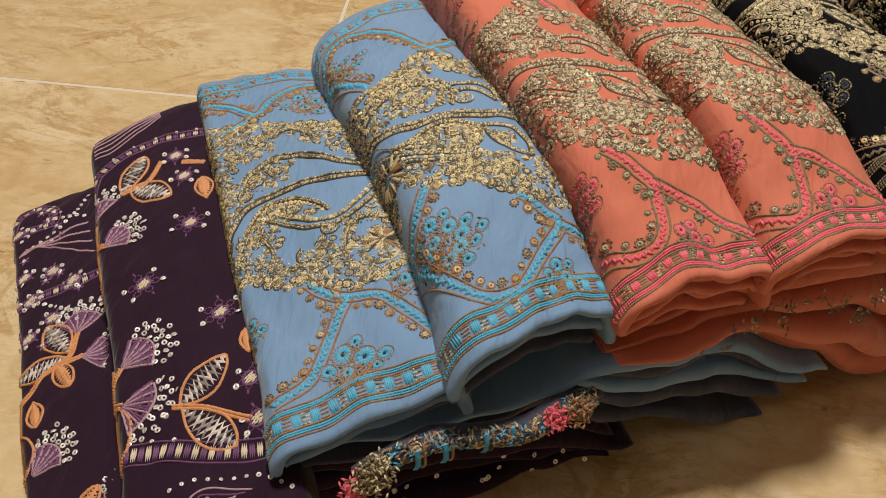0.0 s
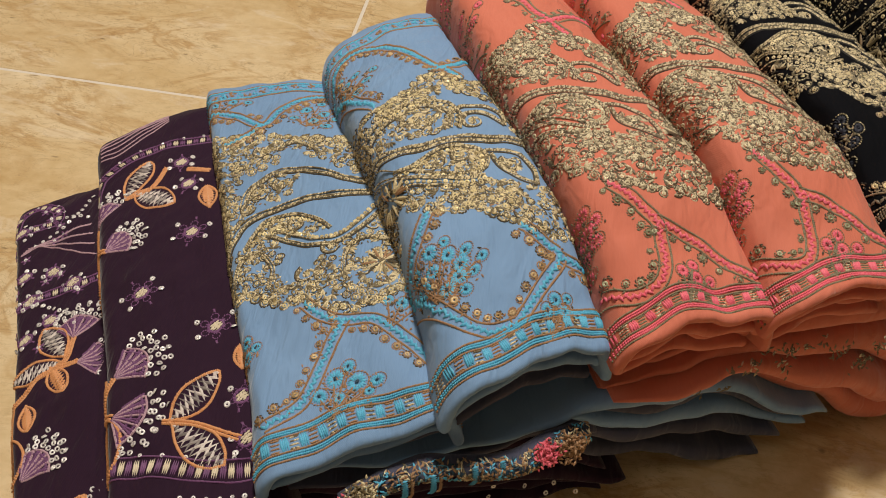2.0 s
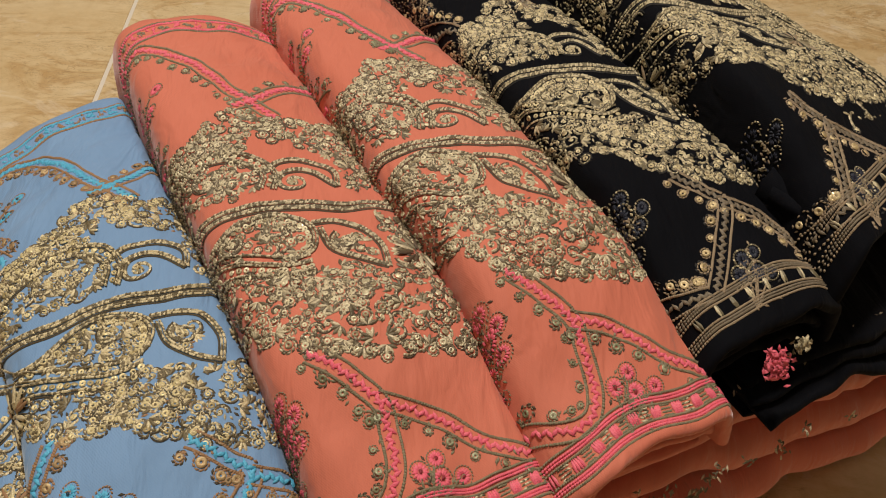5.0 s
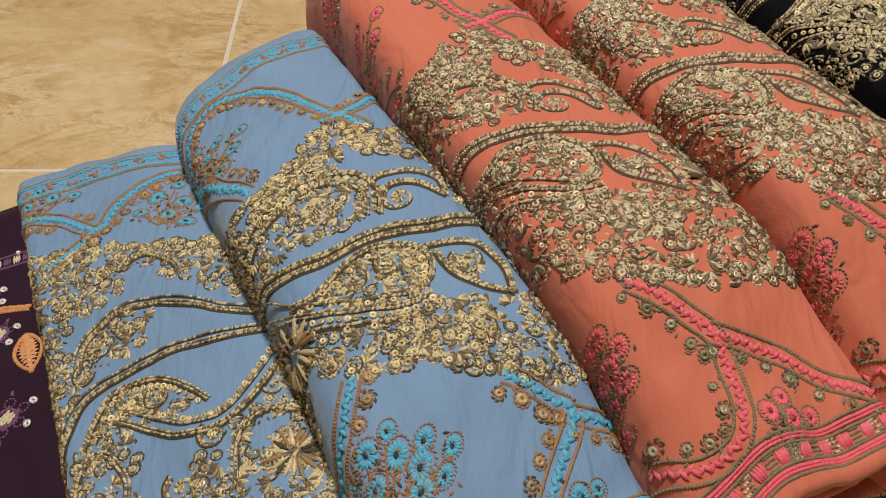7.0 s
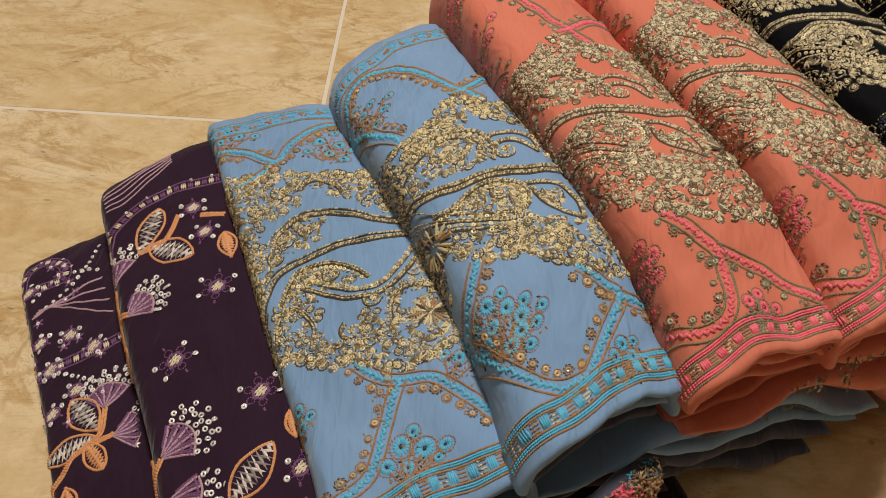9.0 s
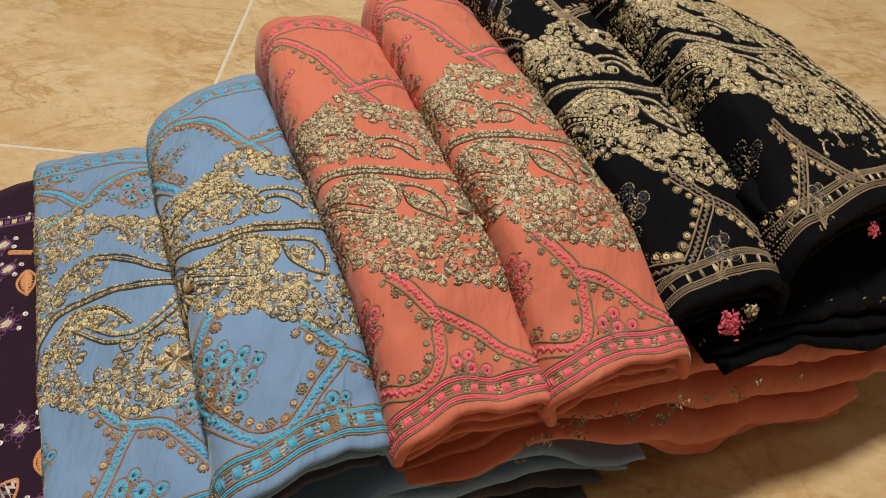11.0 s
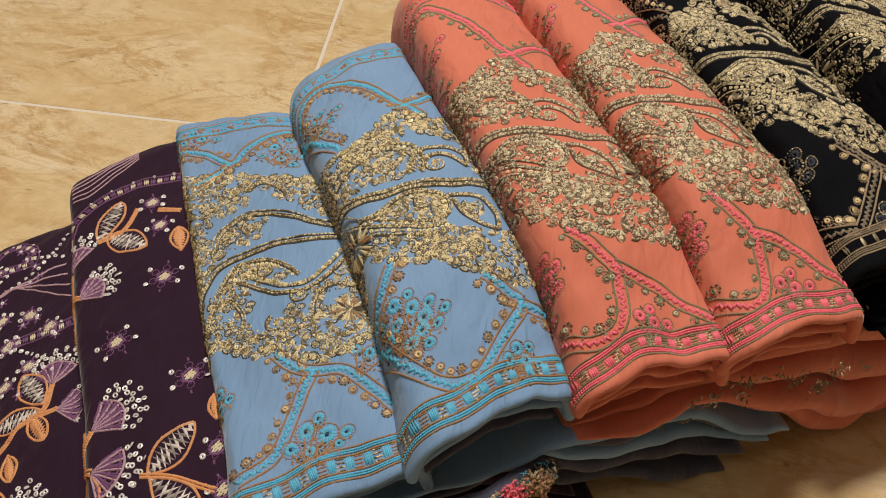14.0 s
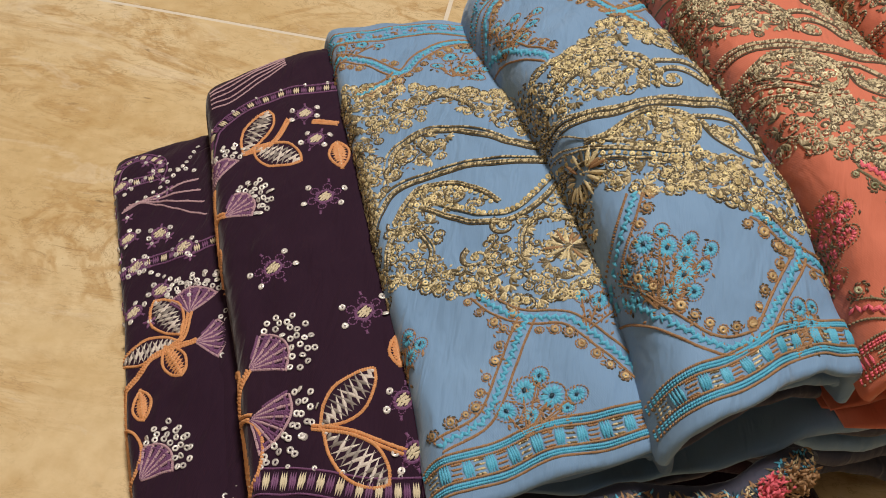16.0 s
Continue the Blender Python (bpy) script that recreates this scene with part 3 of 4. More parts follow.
FIRST_RIGHT = [(0.84, 0.198, 1.0), (0.78, 0.212, 0.85), (0.90, 0.225, 0.9), (0.92, 0.182, 0.9)]
FIRST_TOP = [
    [(0.03, 0.885), (0.14, 0.880), (0.24, 0.858), (0.39, 0.805), (0.50, 0.835), (0.60, 0.860), (0.78, 0.895), (0.95, 0.890)],
    [(0.39, 0.805), (0.30, 0.780), (0.14, 0.765)],
]
FIRST_TOP_SPRAY = [(0.17, 0.938, 0.8), (0.23, 0.913, 1.0), (0.33, 0.908, 0.8), (0.11, 0.912, 0.8)]
FIRST_TOP_RIGHT = [(0.69, 0.830, 1.15), (0.80, 0.855, 0.85), (0.79, 0.800, 1.1), (0.71, 0.776, 1.1), (0.86, 0.775, 1.1), (0.77, 0.740, 1.0), (0.60, 0.800, 0.95), (0.88, 0.825, 0.9)]


def border(work, parent, w0, w1, span=(-0.1, 1.1), rung=0.0050):
    """The band along a hem: two heavy lines of thread, fine lines outside them, and blocks of stitches between."""
    w0, w1 = (w0 - work.dy) / work.sy, (w1 - work.dy) / work.sy
    n = 9
    def row(w):
        return [(span[0] + (span[1] - span[0]) * i / n, w + 0.002 * math.sin(i * 1.7)) for i in range(n + 1)]
    for w in (w0, w1):
        for off in (-0.0006, 0.0006):
            work.cord(row(w), 0.0015, "bright", off, twist=0.35)
    for off in (0.0021, -0.0021):
        work.cord(row(w1), 0.0014, "line", off)
        work.cord(row(w0), 0.0014, "line", off)
    depth = (w1 - w0) * work.sy * work.lobe.length - 0.004
    for i, (m, a) in enumerate(work.curve(row((w0 + w1) / 2), rung)):
        key = ("bright", "line", "bright", "disc")[i % 4] if work.hue != "black" else ("zari", "none")[i % 2]
        side = Vector((-math.sin(a), math.cos(a)))
        for k in range(4):
            mm = m + Vector((math.cos(a), math.sin(a))) * ((k - 1.5) * rung * 0.2)
            if key in ("line", "disc"):
                for j in (-0.36, -0.12, 0.12, 0.36):
                    work.stitch(mm + side * (j * depth), a + random.uniform(-0.5, 0.5), rung * 0.5, 0.0012, "line" if key == "line" else "zari")
            elif key != "none" and (work.hue != "black" or k in (1, 2)):
                work.stitch(mm, a + 1.57 + random.gauss(0, 0.06), depth * 1.15, rung * 0.36, key, 0.0003)
    work.done("hem_border", parent, "")


def medallion(work, parent, strips, sprays, centre):
    for pts in strips:
        work.ladder(pts)
        work.done("ladder_trim", parent)
    c = work.metres(*centre)
    for pts in strips:
        for m, a in work.curve(pts, 0.0105 if work.hue == "coral" else 0.0085):
            o = Vector((-math.sin(a), math.cos(a)))
            if o.dot(c - m) < 0:
                o = -o
            mm = m + o * random.uniform(0.0062, 0.0080)
            r = (0.0017 if work.hue == "coral" else 0.0021) * random.uniform(0.75, 1.2)
            work.ring(mm, r, "disc")
            work.coil(mm, r * 1.2, "line", 10)
            if random.random() < 0.4:
                work.coil(mm, r * 1.5, "dark", 8)
            for _ in range(3):
                work.stitch(mm - o * 0.002 + Vector((random.gauss(0, 0.0022), random.gauss(0, 0.0022))), random.uniform(0, 3), 0.003, 0.0013, "line")
        work.done("sequin_edging", parent)
    for group in sprays:
        root = work.metres(sum(g[0] for g in group) / len(group) - 0.10, sum(g[1] for g in group) / len(group) - 0.045)
        for s, w, k in group:
            d = work.metres(s, w) - root
            work.cord([tuple(root + d * t) for t in (0.0, 0.5, 0.85)], 0.0012, "line", 0.0006, False)
            for _ in range(16):
                work.stitch(root + d * random.uniform(0.3, 1.0) + Vector((random.gauss(0, 0.0030), random.gauss(0, 0.0030))), random.uniform(0, 3), 0.0030, 0.0014, random.choice(("line", "line", "dark")))
        sprig = work.done("eyelet_spray", parent)
        for s, w, k in group:
            m = work.metres(s, w)
            d = m - root
            work.eyelet(m, math.atan2(d.y, d.x) + random.gauss(0, 0.15), 0.0037 * k, 1.2)
            work.done("eyelet", sprig or parent)


def bundle(work, pts, offsets, name, parent, width=0.0014, bead=None):
    """Cords laid side by side along one line, with a dark thread that paints the shade between them."""
    for off in offsets:
        work.cord(pts, width, "zari", off, lift=0.0008)
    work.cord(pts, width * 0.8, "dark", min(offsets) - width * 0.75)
    if bead is not None:
        work.dots(pts, 0.0016, 0.0036, "gold", bead)
    work.done(name, parent)


def fills(work):
    """The small pieces that crowd a gold field: coiled sequins, curls, leaf sprigs and single stitches. Dark rings and
    stitches paint the shade around them.
    """
    def sequin_coil(m, r):
        work.ring(m, r * 0.72, "gold", 0.0003, 0.28, 0.2)
        work.coil(m, r, "zari", 11)
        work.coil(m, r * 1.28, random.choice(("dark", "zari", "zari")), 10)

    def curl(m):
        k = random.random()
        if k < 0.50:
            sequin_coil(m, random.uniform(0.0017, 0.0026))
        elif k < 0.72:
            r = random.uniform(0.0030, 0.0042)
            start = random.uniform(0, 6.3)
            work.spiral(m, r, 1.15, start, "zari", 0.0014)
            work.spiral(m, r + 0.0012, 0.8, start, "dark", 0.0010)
            work.ring(m, r * 0.3, "gold")
        else:
            a = random.uniform(0, 6.3)
            for i in range(5):
                work.petal(m, a + (i - 2) * 0.6, 0.0052, 0.0019, "zari")

    def tack(m):
        work.stitch(m, random.uniform(0, 6.3), random.uniform(0.0022, 0.0036), 0.0013, random.choice(("zari", "zari", "zari", "dark", "line")))

    def vine(m):
        a = random.uniform(0, 6.3)
        d = Vector((math.cos(a), math.sin(a)))
        o = Vector((-d.y, d.x)) * random.choice((-1, 1))
        work.cord([tuple(m), tuple(m + d * 0.005 + o * 0.002), tuple(m + d * 0.008 + o * 0.006)], 0.0014, "zari", 0.0, False)
        sequin_coil(m + d * 0.008 + o * 0.008, 0.0020)
        for t in (0.7, -0.7):
            work.petal(m + d * 0.003, a + t, 0.0050, 0.0018, "zari")
    return curl, tack, vine, sequin_coil


def gold_flower(work, parent, s, w, r):
    m = work.metres(s, w)
    for i in range(17):
        a = -1.5 + (i - 8) * 0.36 + random.uniform(-0.1, 0.1)
        d = Vector((math.cos(a), math.sin(a)))
        work.petal(m + d * (r * 0.18), a, r * random.uniform(0.5, 0.95), r * 0.17, random.choice(("zari", "zari", "line", "dark")), 0.0006)
        work.stitch(m + d * (r * 0.5), a + 0.1, r * 0.6, r * 0.07, "dark", 0.0004)
    work.done("gold_flower", parent)


def field(work, parent, areas):
    curl, tack, vine, sequin_coil = fills(work)
    for poly, gap, keep in areas:
        crowd(work, poly, gap, curl, keep)
        crowd(work, poly, 0.0024, tack, 0.55 * keep)
    for low, high, where in ((0.30, 0.66, 0.010), (0.32, 0.66, 0.985)):
        v = low
        while v < high:
            m = Vector(((where + random.uniform(-0.008, 0.03 if where < 0.5 else 0.008)) * work.lobe.width, v * work.lobe.length))
            (curl if random.random() < 0.35 else tack)(m)
            v += 0.004
    ob = work.done("gold_fill", parent)
    if ob:
        ob["kind"] = "stuff"


def goldwork(work, parent, shift=0.0):
    """shift: how far the lower edge of the gold lies from where the first pattern has it."""
    low_edge = [(s + shift, w) for s, w in LOW_EDGE]
    if shift:
        low_edge = [(-shift * 0.2, 0.36)] + [q for q in low_edge if q[0] > 0.03 - work.dx] + [(1.4, 0.16)]
    curl, tack, vine, sequin_coil = fills(work)
    bundle(work, STEM, (-0.0032, -0.0018), "corded_stem", parent)
    bundle(work, STEM, (0.0010, 0.0024), "corded_stem", parent)
    bundle(work, UPPER[:7], (0.0, 0.0015), "paisley_motif", parent, bead=0.0040)
    bundle(work, UPPER[:7], (0.0062, 0.0076), "paisley_motif", parent)
    bundle(work, DROP[:7], (0.0, 0.0015), "paisley_motif", parent, bead=-0.0026)
    bundle(work, BAND, (-0.0052, 0.0, 0.0013, 0.0050), "paisley_motif", parent, bead=-0.0023)
    for pts in CRESCENT + LEAF:
        bundle(work, pts, (-0.0007, 0.0007), "scroll", parent)
    for (s, w), r in (((0.67, 0.490), 0.0070), ((0.50, 0.405), 0.0062), ((0.33, 0.545), 0.0060), ((0.74, 0.355), 0.0055), ((1.08, 0.36), 0.0075), ((1.05, 0.52), 0.007), ((0.40, 0.525), 0.0048), ((0.30, 0.410), 0.0050)):
        m = work.metres(s, w)
        work.spiral(m, r, 1.7, 2.0, "zari", 0.0017)
        work.spiral(m, r + 0.0016, 1.2, 2.0, "zari", 0.0016)
        # outer dark turn paints the scroll's contact shadow
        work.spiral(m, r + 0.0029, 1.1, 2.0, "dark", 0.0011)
        work.ring(m, r * 0.3, "gold")
        work.done("scroll", parent)
    gold_flower(work, parent, 0.07, 0.395, 0.015)
    gold_flower(work, parent, 1.02, 0.320, 0.014)
    for (s, w), r, n in (((0.44, 0.305), 0.0105, 11), ((0.62, 0.262), 0.0100, 10), ((0.42, 0.608), 0.0110, 11), ((0.22, 0.600), 0.0085, 7), ((0.72, 0.610), 0.0090, 8)):
        for i in range(n):
            k, a = math.sqrt((i + 0.4) / n) * r, i * 2.39996
            sequin_coil(work.metres(s, w) + Vector((math.cos(a), math.sin(a))) * k, r * 0.72 / math.sqrt(n) * random.uniform(0.9, 1.15))
        ob = work.done("rosette", parent)
        if ob:
            ob["kind"] = "stuff"
    for pts in (low_edge, TOP_EDGE):
        for m, a in work.curve(pts, 0.0062):
            sequin_coil(m + Vector((random.gauss(0, 0.0012), random.gauss(0, 0.0016))), random.uniform(0.0018, 0.0027))
        work.done("sequin_edging", parent)
    field(work, parent, [
        (DROP, 0.0040, 0.97), (UPPER, 0.0041, 0.95),
        (low_edge + [(1.28, 0.33), (0.96, 0.30), (0.84, 0.275), (0.66, 0.31), (0.56, 0.315), (0.28, 0.355), (0.10, 0.40)], 0.0042, 0.92),
        (TOP_EDGE[::-1] + [(0.04, 0.56), (0.10, 0.575), (0.22, 0.592), (0.38, 0.600), (0.56, 0.580), (0.60, 0.625), (0.70, 0.60), (0.82, 0.56), (0.98, 0.54), (1.28, 0.56)], 0.0042, 0.90),
        ([(0.92, 0.30), (1.28, 0.32), (1.28, 0.41), (0.92, 0.40)], 0.0043, 0.85), ([(0.90, 0.46), (1.28, 0.47), (1.28, 0.56), (0.90, 0.54)], 0.0043, 0.85),
        ([(0.70, 0.370), (0.80, 0.360), (0.82, 0.320), (0.72, 0.330)], 0.0043, 0.85)])


def first_goldwork(work, parent):
    curl, tack, vine, sequin_coil = fills(work)
    bundle(work, [(0.03, 0.430), (0.10, 0.475), (0.20, 0.509), (0.41, 0.515), (0.63, 0.506), (0.84, 0.488), (0.98, 0.470)], (-0.0012, 0.0001, 0.0028), "corded_stem", parent)
    sweep = [(0.17, 0.560), (0.20, 0.590), (0.27, 0.611), (0.42, 0.623), (0.61, 0.594), (0.84, 0.535), (0.97, 0.515)]
    bundle(work, sweep, (-0.0040, -0.0026, 0.0), "paisley_motif", parent)
    bundle(work, [(0.30, 0.460), (0.35, 0.447), (0.52, 0.390), (0.70, 0.386), (0.89, 0.437), (0.97, 0.455)], (-0.0030, -0.0016, 0.0022), "paisley_motif", parent, bead=0.0044)
    bundle(work, [(0.16, 0.440), (0.22, 0.470), (0.32, 0.495), (0.48, 0.478), (0.57, 0.440), (0.62, 0.415)], (0.0, 0.0014), "paisley_motif", parent, bead=-0.0026)
    bundle(work, [(0.08, 0.36), (0.13, 0.41), (0.22, 0.42), (0.28, 0.37), (0.24, 0.33)], (0.0, 0.0016), "scroll", parent)
    bundle(work, [(0.44, 0.69), (0.55, 0.70), (0.64, 0.665), (0.66, 0.635)], (0.0, 0.0016), "scroll", parent)
    bundle(work, [(0.62, 0.30), (0.68, 0.35), (0.80, 0.365), (0.92, 0.34)], (0.0, 0.0014), "scroll", parent)
    for (s, w), r in (((0.36, 0.470), 0.0060), ((0.46, 0.455), 0.0050), ((0.45, 0.325), 0.0062), ((0.60, 0.365), 0.0050), ((0.30, 0.575), 0.0055), ((0.42, 0.580), 0.0050), ((0.36, 0.700), 0.0058), ((0.70, 0.690), 0.0055), ((0.22, 0.545), 0.0048)):
        m = work.metres(s, w)
        work.spiral(m, r, 1.6, 2.0, "zari", 0.0016)
        work.spiral(m, r + 0.0015, 1.1, 2.0, "zari", 0.0015)
        # dark turn outside the scroll is its shadow, drawn as thread
        work.spiral(m, r + 0.0027, 1.0, 2.0, "dark", 0.0011)
        work.ring(m, r * 0.3, "gold")
        work.done("scroll", parent)
    gold_flower(work, parent, 0.82, 0.300, 0.012)
    gold_flower(work, parent, 0.93, 0.640, 0.014)
    edge = [(0.05, 0.345), (0.11, 0.330), (0.25, 0.292), (0.42, 0.262), (0.54, 0.225), (0.73, 0.215), (0.93, 0.245)]
    top = [(0.08, 0.80), (0.16, 0.790), (0.36, 0.761), (0.61, 0.717), (0.81, 0.680), (0.97, 0.690)]
    for pts in (edge, top, [(0.05, 0.36), (0.06, 0.50), (0.06, 0.65), (0.07, 0.78)]):
        for m, a in work.curve(pts, 0.0062):
            sequin_coil(m + Vector((random.gauss(0, 0.0012), random.gauss(0, 0.0016))), random.uniform(0.0018, 0.0027))
        work.done("sequin_edging", parent)
    field(work, parent, [
        ([(0.03, 0.45), (0.03, 0.78), (0.16, 0.785), (0.20, 0.66), (0.16, 0.60), (0.18, 0.53), (0.10, 0.49)], 0.0041, 0.92),
        (edge + [(0.95, 0.35), (0.70, 0.33), (0.52, 0.35), (0.44, 0.30), (0.33, 0.33), (0.24, 0.38), (0.12, 0.40)], 0.0041, 0.92),
        ([(0.12, 0.42), (0.28, 0.36), (0.36, 0.40), (0.30, 0.45), (0.20, 0.46)], 0.0043, 0.85),
        ([(0.22, 0.47), (0.33, 0.49), (0.47, 0.47), (0.56, 0.42), (0.46, 0.42), (0.34, 0.455)], 0.0041, 0.9),
        ([(0.55, 0.375), (0.70, 0.345), (0.92, 0.36), (0.97, 0.43), (0.90, 0.415), (0.72, 0.365)], 0.0043, 0.855),
        (top[1:] + [(0.97, 0.54), (0.84, 0.56), (0.64, 0.625), (0.60, 0.665), (0.47, 0.685), (0.42, 0.655), (0.27, 0.645), (0.18, 0.66)], 0.0042, 0.9),
        ([(0.20, 0.54), (0.22, 0.59), (0.40, 0.605), (0.52, 0.595), (0.48, 0.545)], 0.0043, 0.85)])


def far_edge(work, parent):
    """The band along the far end: a row of small stitched blocks and sequins between two lines."""
    row = [(-0.1 + 0.15 * i, 0.945 + 0.003 * math.sin(i * 1.9)) for i in range(9)]
    for off in (-0.005, 0.005):
        work.cord(row, 0.0016, "bright", off, twist=0.4)
        work.cord(row, 0.0013, "line", off * 1.35)
    for i, (m, a) in enumerate(work.curve(row, 0.0062)):
        for _ in range(6):
            work.stitch(m + Vector((random.gauss(0, 0.0014), random.gauss(0, 0.0020))), random.uniform(0, 3), 0.0034, 0.0016, "bright" if i % 2 else "line", 0.0002)
    work.done("hem_border", parent)


PLANS = {
    # hue: for each fold the shift and stretch of the medallion, the shift of the gold band and of the far end, and the hem band
    "blue": [None, dict(dx=0.0, sx=1.0, dy=0.0, gx=0.0, gy=0.0, tx=0.0, hem=(0.012, 0.045))],
    "coral": [dict(dx=-0.35, sx=0.97, dy=-0.014, gx=-0.14, gy=0.0, tx=-0.14, hem=(-0.010, 0.018)), dict(dx=-0.34, sx=0.97, dy=-0.018, gx=-0.17, gy=-0.010, tx=-0.14, hem=(-0.013, 0.014))],
    "black": [dict(dx=-0.20, sx=0.98, dy=0.004, gx=-0.08, gy=0.006, tx=-0.08, hem=(0.020, 0.047)), dict(dx=-0.09, sx=0.36, dy=-0.010, gx=-0.03, gy=-0.015, tx=-0.03, hem=(0.024, 0.052))],
}
for hue in ("blue", "coral", "black"):
    for lobe, plan in zip(LOBES[hue], PLANS[hue]):
        suit = SUITS[hue]
        if plan is None:
            w = Work(hue, lobe)
            border(w, suit, 0.010, 0.044)
            medallion(w, suit, FIRST_STRIPS, [FIRST_SPRAY, FIRST_SIDE, FIRST_RIGHT], (0.1, 0.18))
            first_goldwork(w, suit)
            medallion(w, suit, FIRST_TOP, [FIRST_TOP_SPRAY, FIRST_TOP_RIGHT], (0.55, 0.74))
            far_edge(w, suit)
            continue
        sx = plan["sx"]
        w = Work(hue, lobe, plan["dx"], sx, plan["dy"])
        border(w, suit, *plan["hem"], span=(-0.1, 1.5 if sx > 0.9 else 2.6))
        if hue == "coral":
            own = Work(hue, lobe, 0.0, 1.0, 0.0 if plan["gy"] == 0 else -0.006)
            medallion(own, suit, CORAL_STRIPS, [CORAL_SPRAY, CORAL_SIDE], (0.15, 0.12))
        else:
            medallion(w, suit, STRIPS, [SPRAY, SIDE_SPRAY], (0.4, 0.18))
        w = Work(hue, lobe, plan["gx"], 1.0 if sx > 0.9 else 0.45, plan["gy"])
        goldwork(w, suit, (plan["dx"] - plan["gx"]) if sx > 0.9 else 0.0)
        if sx < 0.9:
            # a loose trellis of curls and vines covers the wide flank
            w = Work(hue, lobe)
            curl, tack, vine, sequin_coil = fills(w)
            flank = [(0.32, 0.13), (0.60, 0.08), (0.97, 0.05), (0.97, 0.78), (0.60, 0.70), (0.40, 0.62)]
            crowd(w, flank, 0.0100, curl, 0.65)
            crowd(w, flank, 0.0150, vine, 0.8)
            crowd(w, flank, 0.0050, tack, 0.6)
            for k in range(4):
                w.cord([(0.30 + 0.08 * k, 0.62 - 0.02 * k), (0.46 + 0.10 * k, 0.44), (0.58 + 0.09 * k, 0.26), (0.66 + 0.08 * k, 0.10)], 0.0018, "zari")
            ob = w.done("gold_fill", suit)
            ob["kind"] = "stuff"
        w = Work(hue, lobe, plan["tx"], 1.0 if sx > 0.9 else 0.45, 0.0)
        medallion(w, suit, TOP_STRIPS, [TOP_SPRAY], (0.3, 0.82))
        far_edge(w, suit)


# ---- embroidery of the aubergine suit ----
def daisy(w, s, v, r=0.0118, spin=0.0):
    m = w.metres(s, v)
    for i in range(14):
        a, k = i * 2.4, 0.0034 * math.sqrt(i / 14)
        w.stitch(m + Vector((math.cos(a), math.sin(a))) * k, 0.5, 0.0040, 0.0015, "disc", 0.0003)
    w.coil(m, 0.0046, "line", 14)
    for i in range(6):
        a = spin + i * math.pi / 3
        d = Vector((math.cos(a), math.sin(a)))
        p = m + d * (r * 0.66)
        w.coil(p, r * 0.20, "line", 9)
        w.stitch(m + d * (r * 0.48), a, 0.003, 0.0012, "line")
        if i % 3 != 1:
            w.ring(m + d * (r * 1.08), 0.0021, "gold")
        else:
            for k in (-0.5, 0.0, 0.5):
                w.stitch(m + d * (r * 1.1), a + k, 0.0036, 0.0013, "line")


def fan(w, s, v, way, size=0.0265):
    """A thistle-like head: rays of mauve and rose from its base, silver sequins along the top."""
    m = w.metres(s, v)
    for i in range(11):
        a = way + (i - 5) * 0.17
        d = Vector((math.cos(a), math.sin(a)))
        key = "line" if i % 2 else "eye"
        w.cord([tuple(m + d * (size * k)) for k in (0.05, 0.35, 0.66)], 0.0017, key, 0.0, False, 0.25)
        if i % 2 == 0:
            w.cord([tuple(m + d * (size * k)) for k in (0.25, 0.5, 0.66)], 0.0018, "line", 0.0015, False, 0.25)
    for k, key in ((0.68, "eye"), (0.60, "line"), (0.42, "line")):
        w.cord([tuple(m + Vector((math.cos(way + t), math.sin(way + t))) * (size * k)) for t in (-0.85, -0.4, 0.0, 0.4, 0.85)], 0.0017, key, 0.0, False)
    for k, n in ((0.76, 7), (0.88, 7), (1.0, 6), (1.1, 4)):
        for i in range(n):
            a = way + (i - (n - 1) / 2) * 0.26
            w.ring(m + Vector((math.cos(a), math.sin(a))) * (size * k * random.uniform(0.96, 1.04)), 0.0020, "gold", 0.0003, 0.36, 0.3)


def leaf(w, s, v, way, size=0.019, open_fill=True):
    m = w.metres(s, v)
    d, o = Vector((math.cos(way), math.sin(way))), Vector((-math.sin(way), math.cos(way)))
    half = [(0.0, 0.0), (0.25, 0.17), (0.55, 0.24), (0.85, 0.14), (1.0, 0.0)]
    for sign in (1, -1):
        w.cord([tuple(m + d * (a * size) + o * (sign * b * size)) for a, b in half], 0.0021, "bright", 0.0, False, 0.5 * sign)
    n = 21
    for i in range(1, n):
        k = i / n
        b = 0.24 * math.sin(math.pi * min(1.0, k * 0.95)) * size
        key = "zari" if open_fill else "bright"
        w.stitch(m + d * (k * size), way + (1.1 if i % 2 else 1.9), b * 1.9, 0.0021, key)
    if not open_fill:
        w.cord([tuple(m + d * (size * k)) for k in (0.0, 0.5, 0.95)], 0.0013, "disc", 0.0, False)


def stem(w, pts):
    for off in (-0.0010, 0.0010):
        w.cord(pts, 0.0022, "bright", off, True, 0.6 if off > 0 else -0.6)


def check_band(w, pts, width=0.006, gap=0.0036):
    for off in (-width / 2, width / 2):
        w.cord(pts, 0.0013, "line", off)
    for i, (m, a) in enumerate(w.curve(pts, gap)):
        for k in (-0.25, 0.0, 0.25):
            mm = m + Vector((math.cos(a), math.sin(a))) * (k * gap)
            w.stitch(mm, a + 1.57, width * 0.8, gap * 0.32, "disc" if i % 2 else "line", 0.0002)
        if i % 3 == 0:
            w.ring(m + Vector((-math.sin(a), math.cos(a))) * (width * 0.55), 0.0014, "gold")


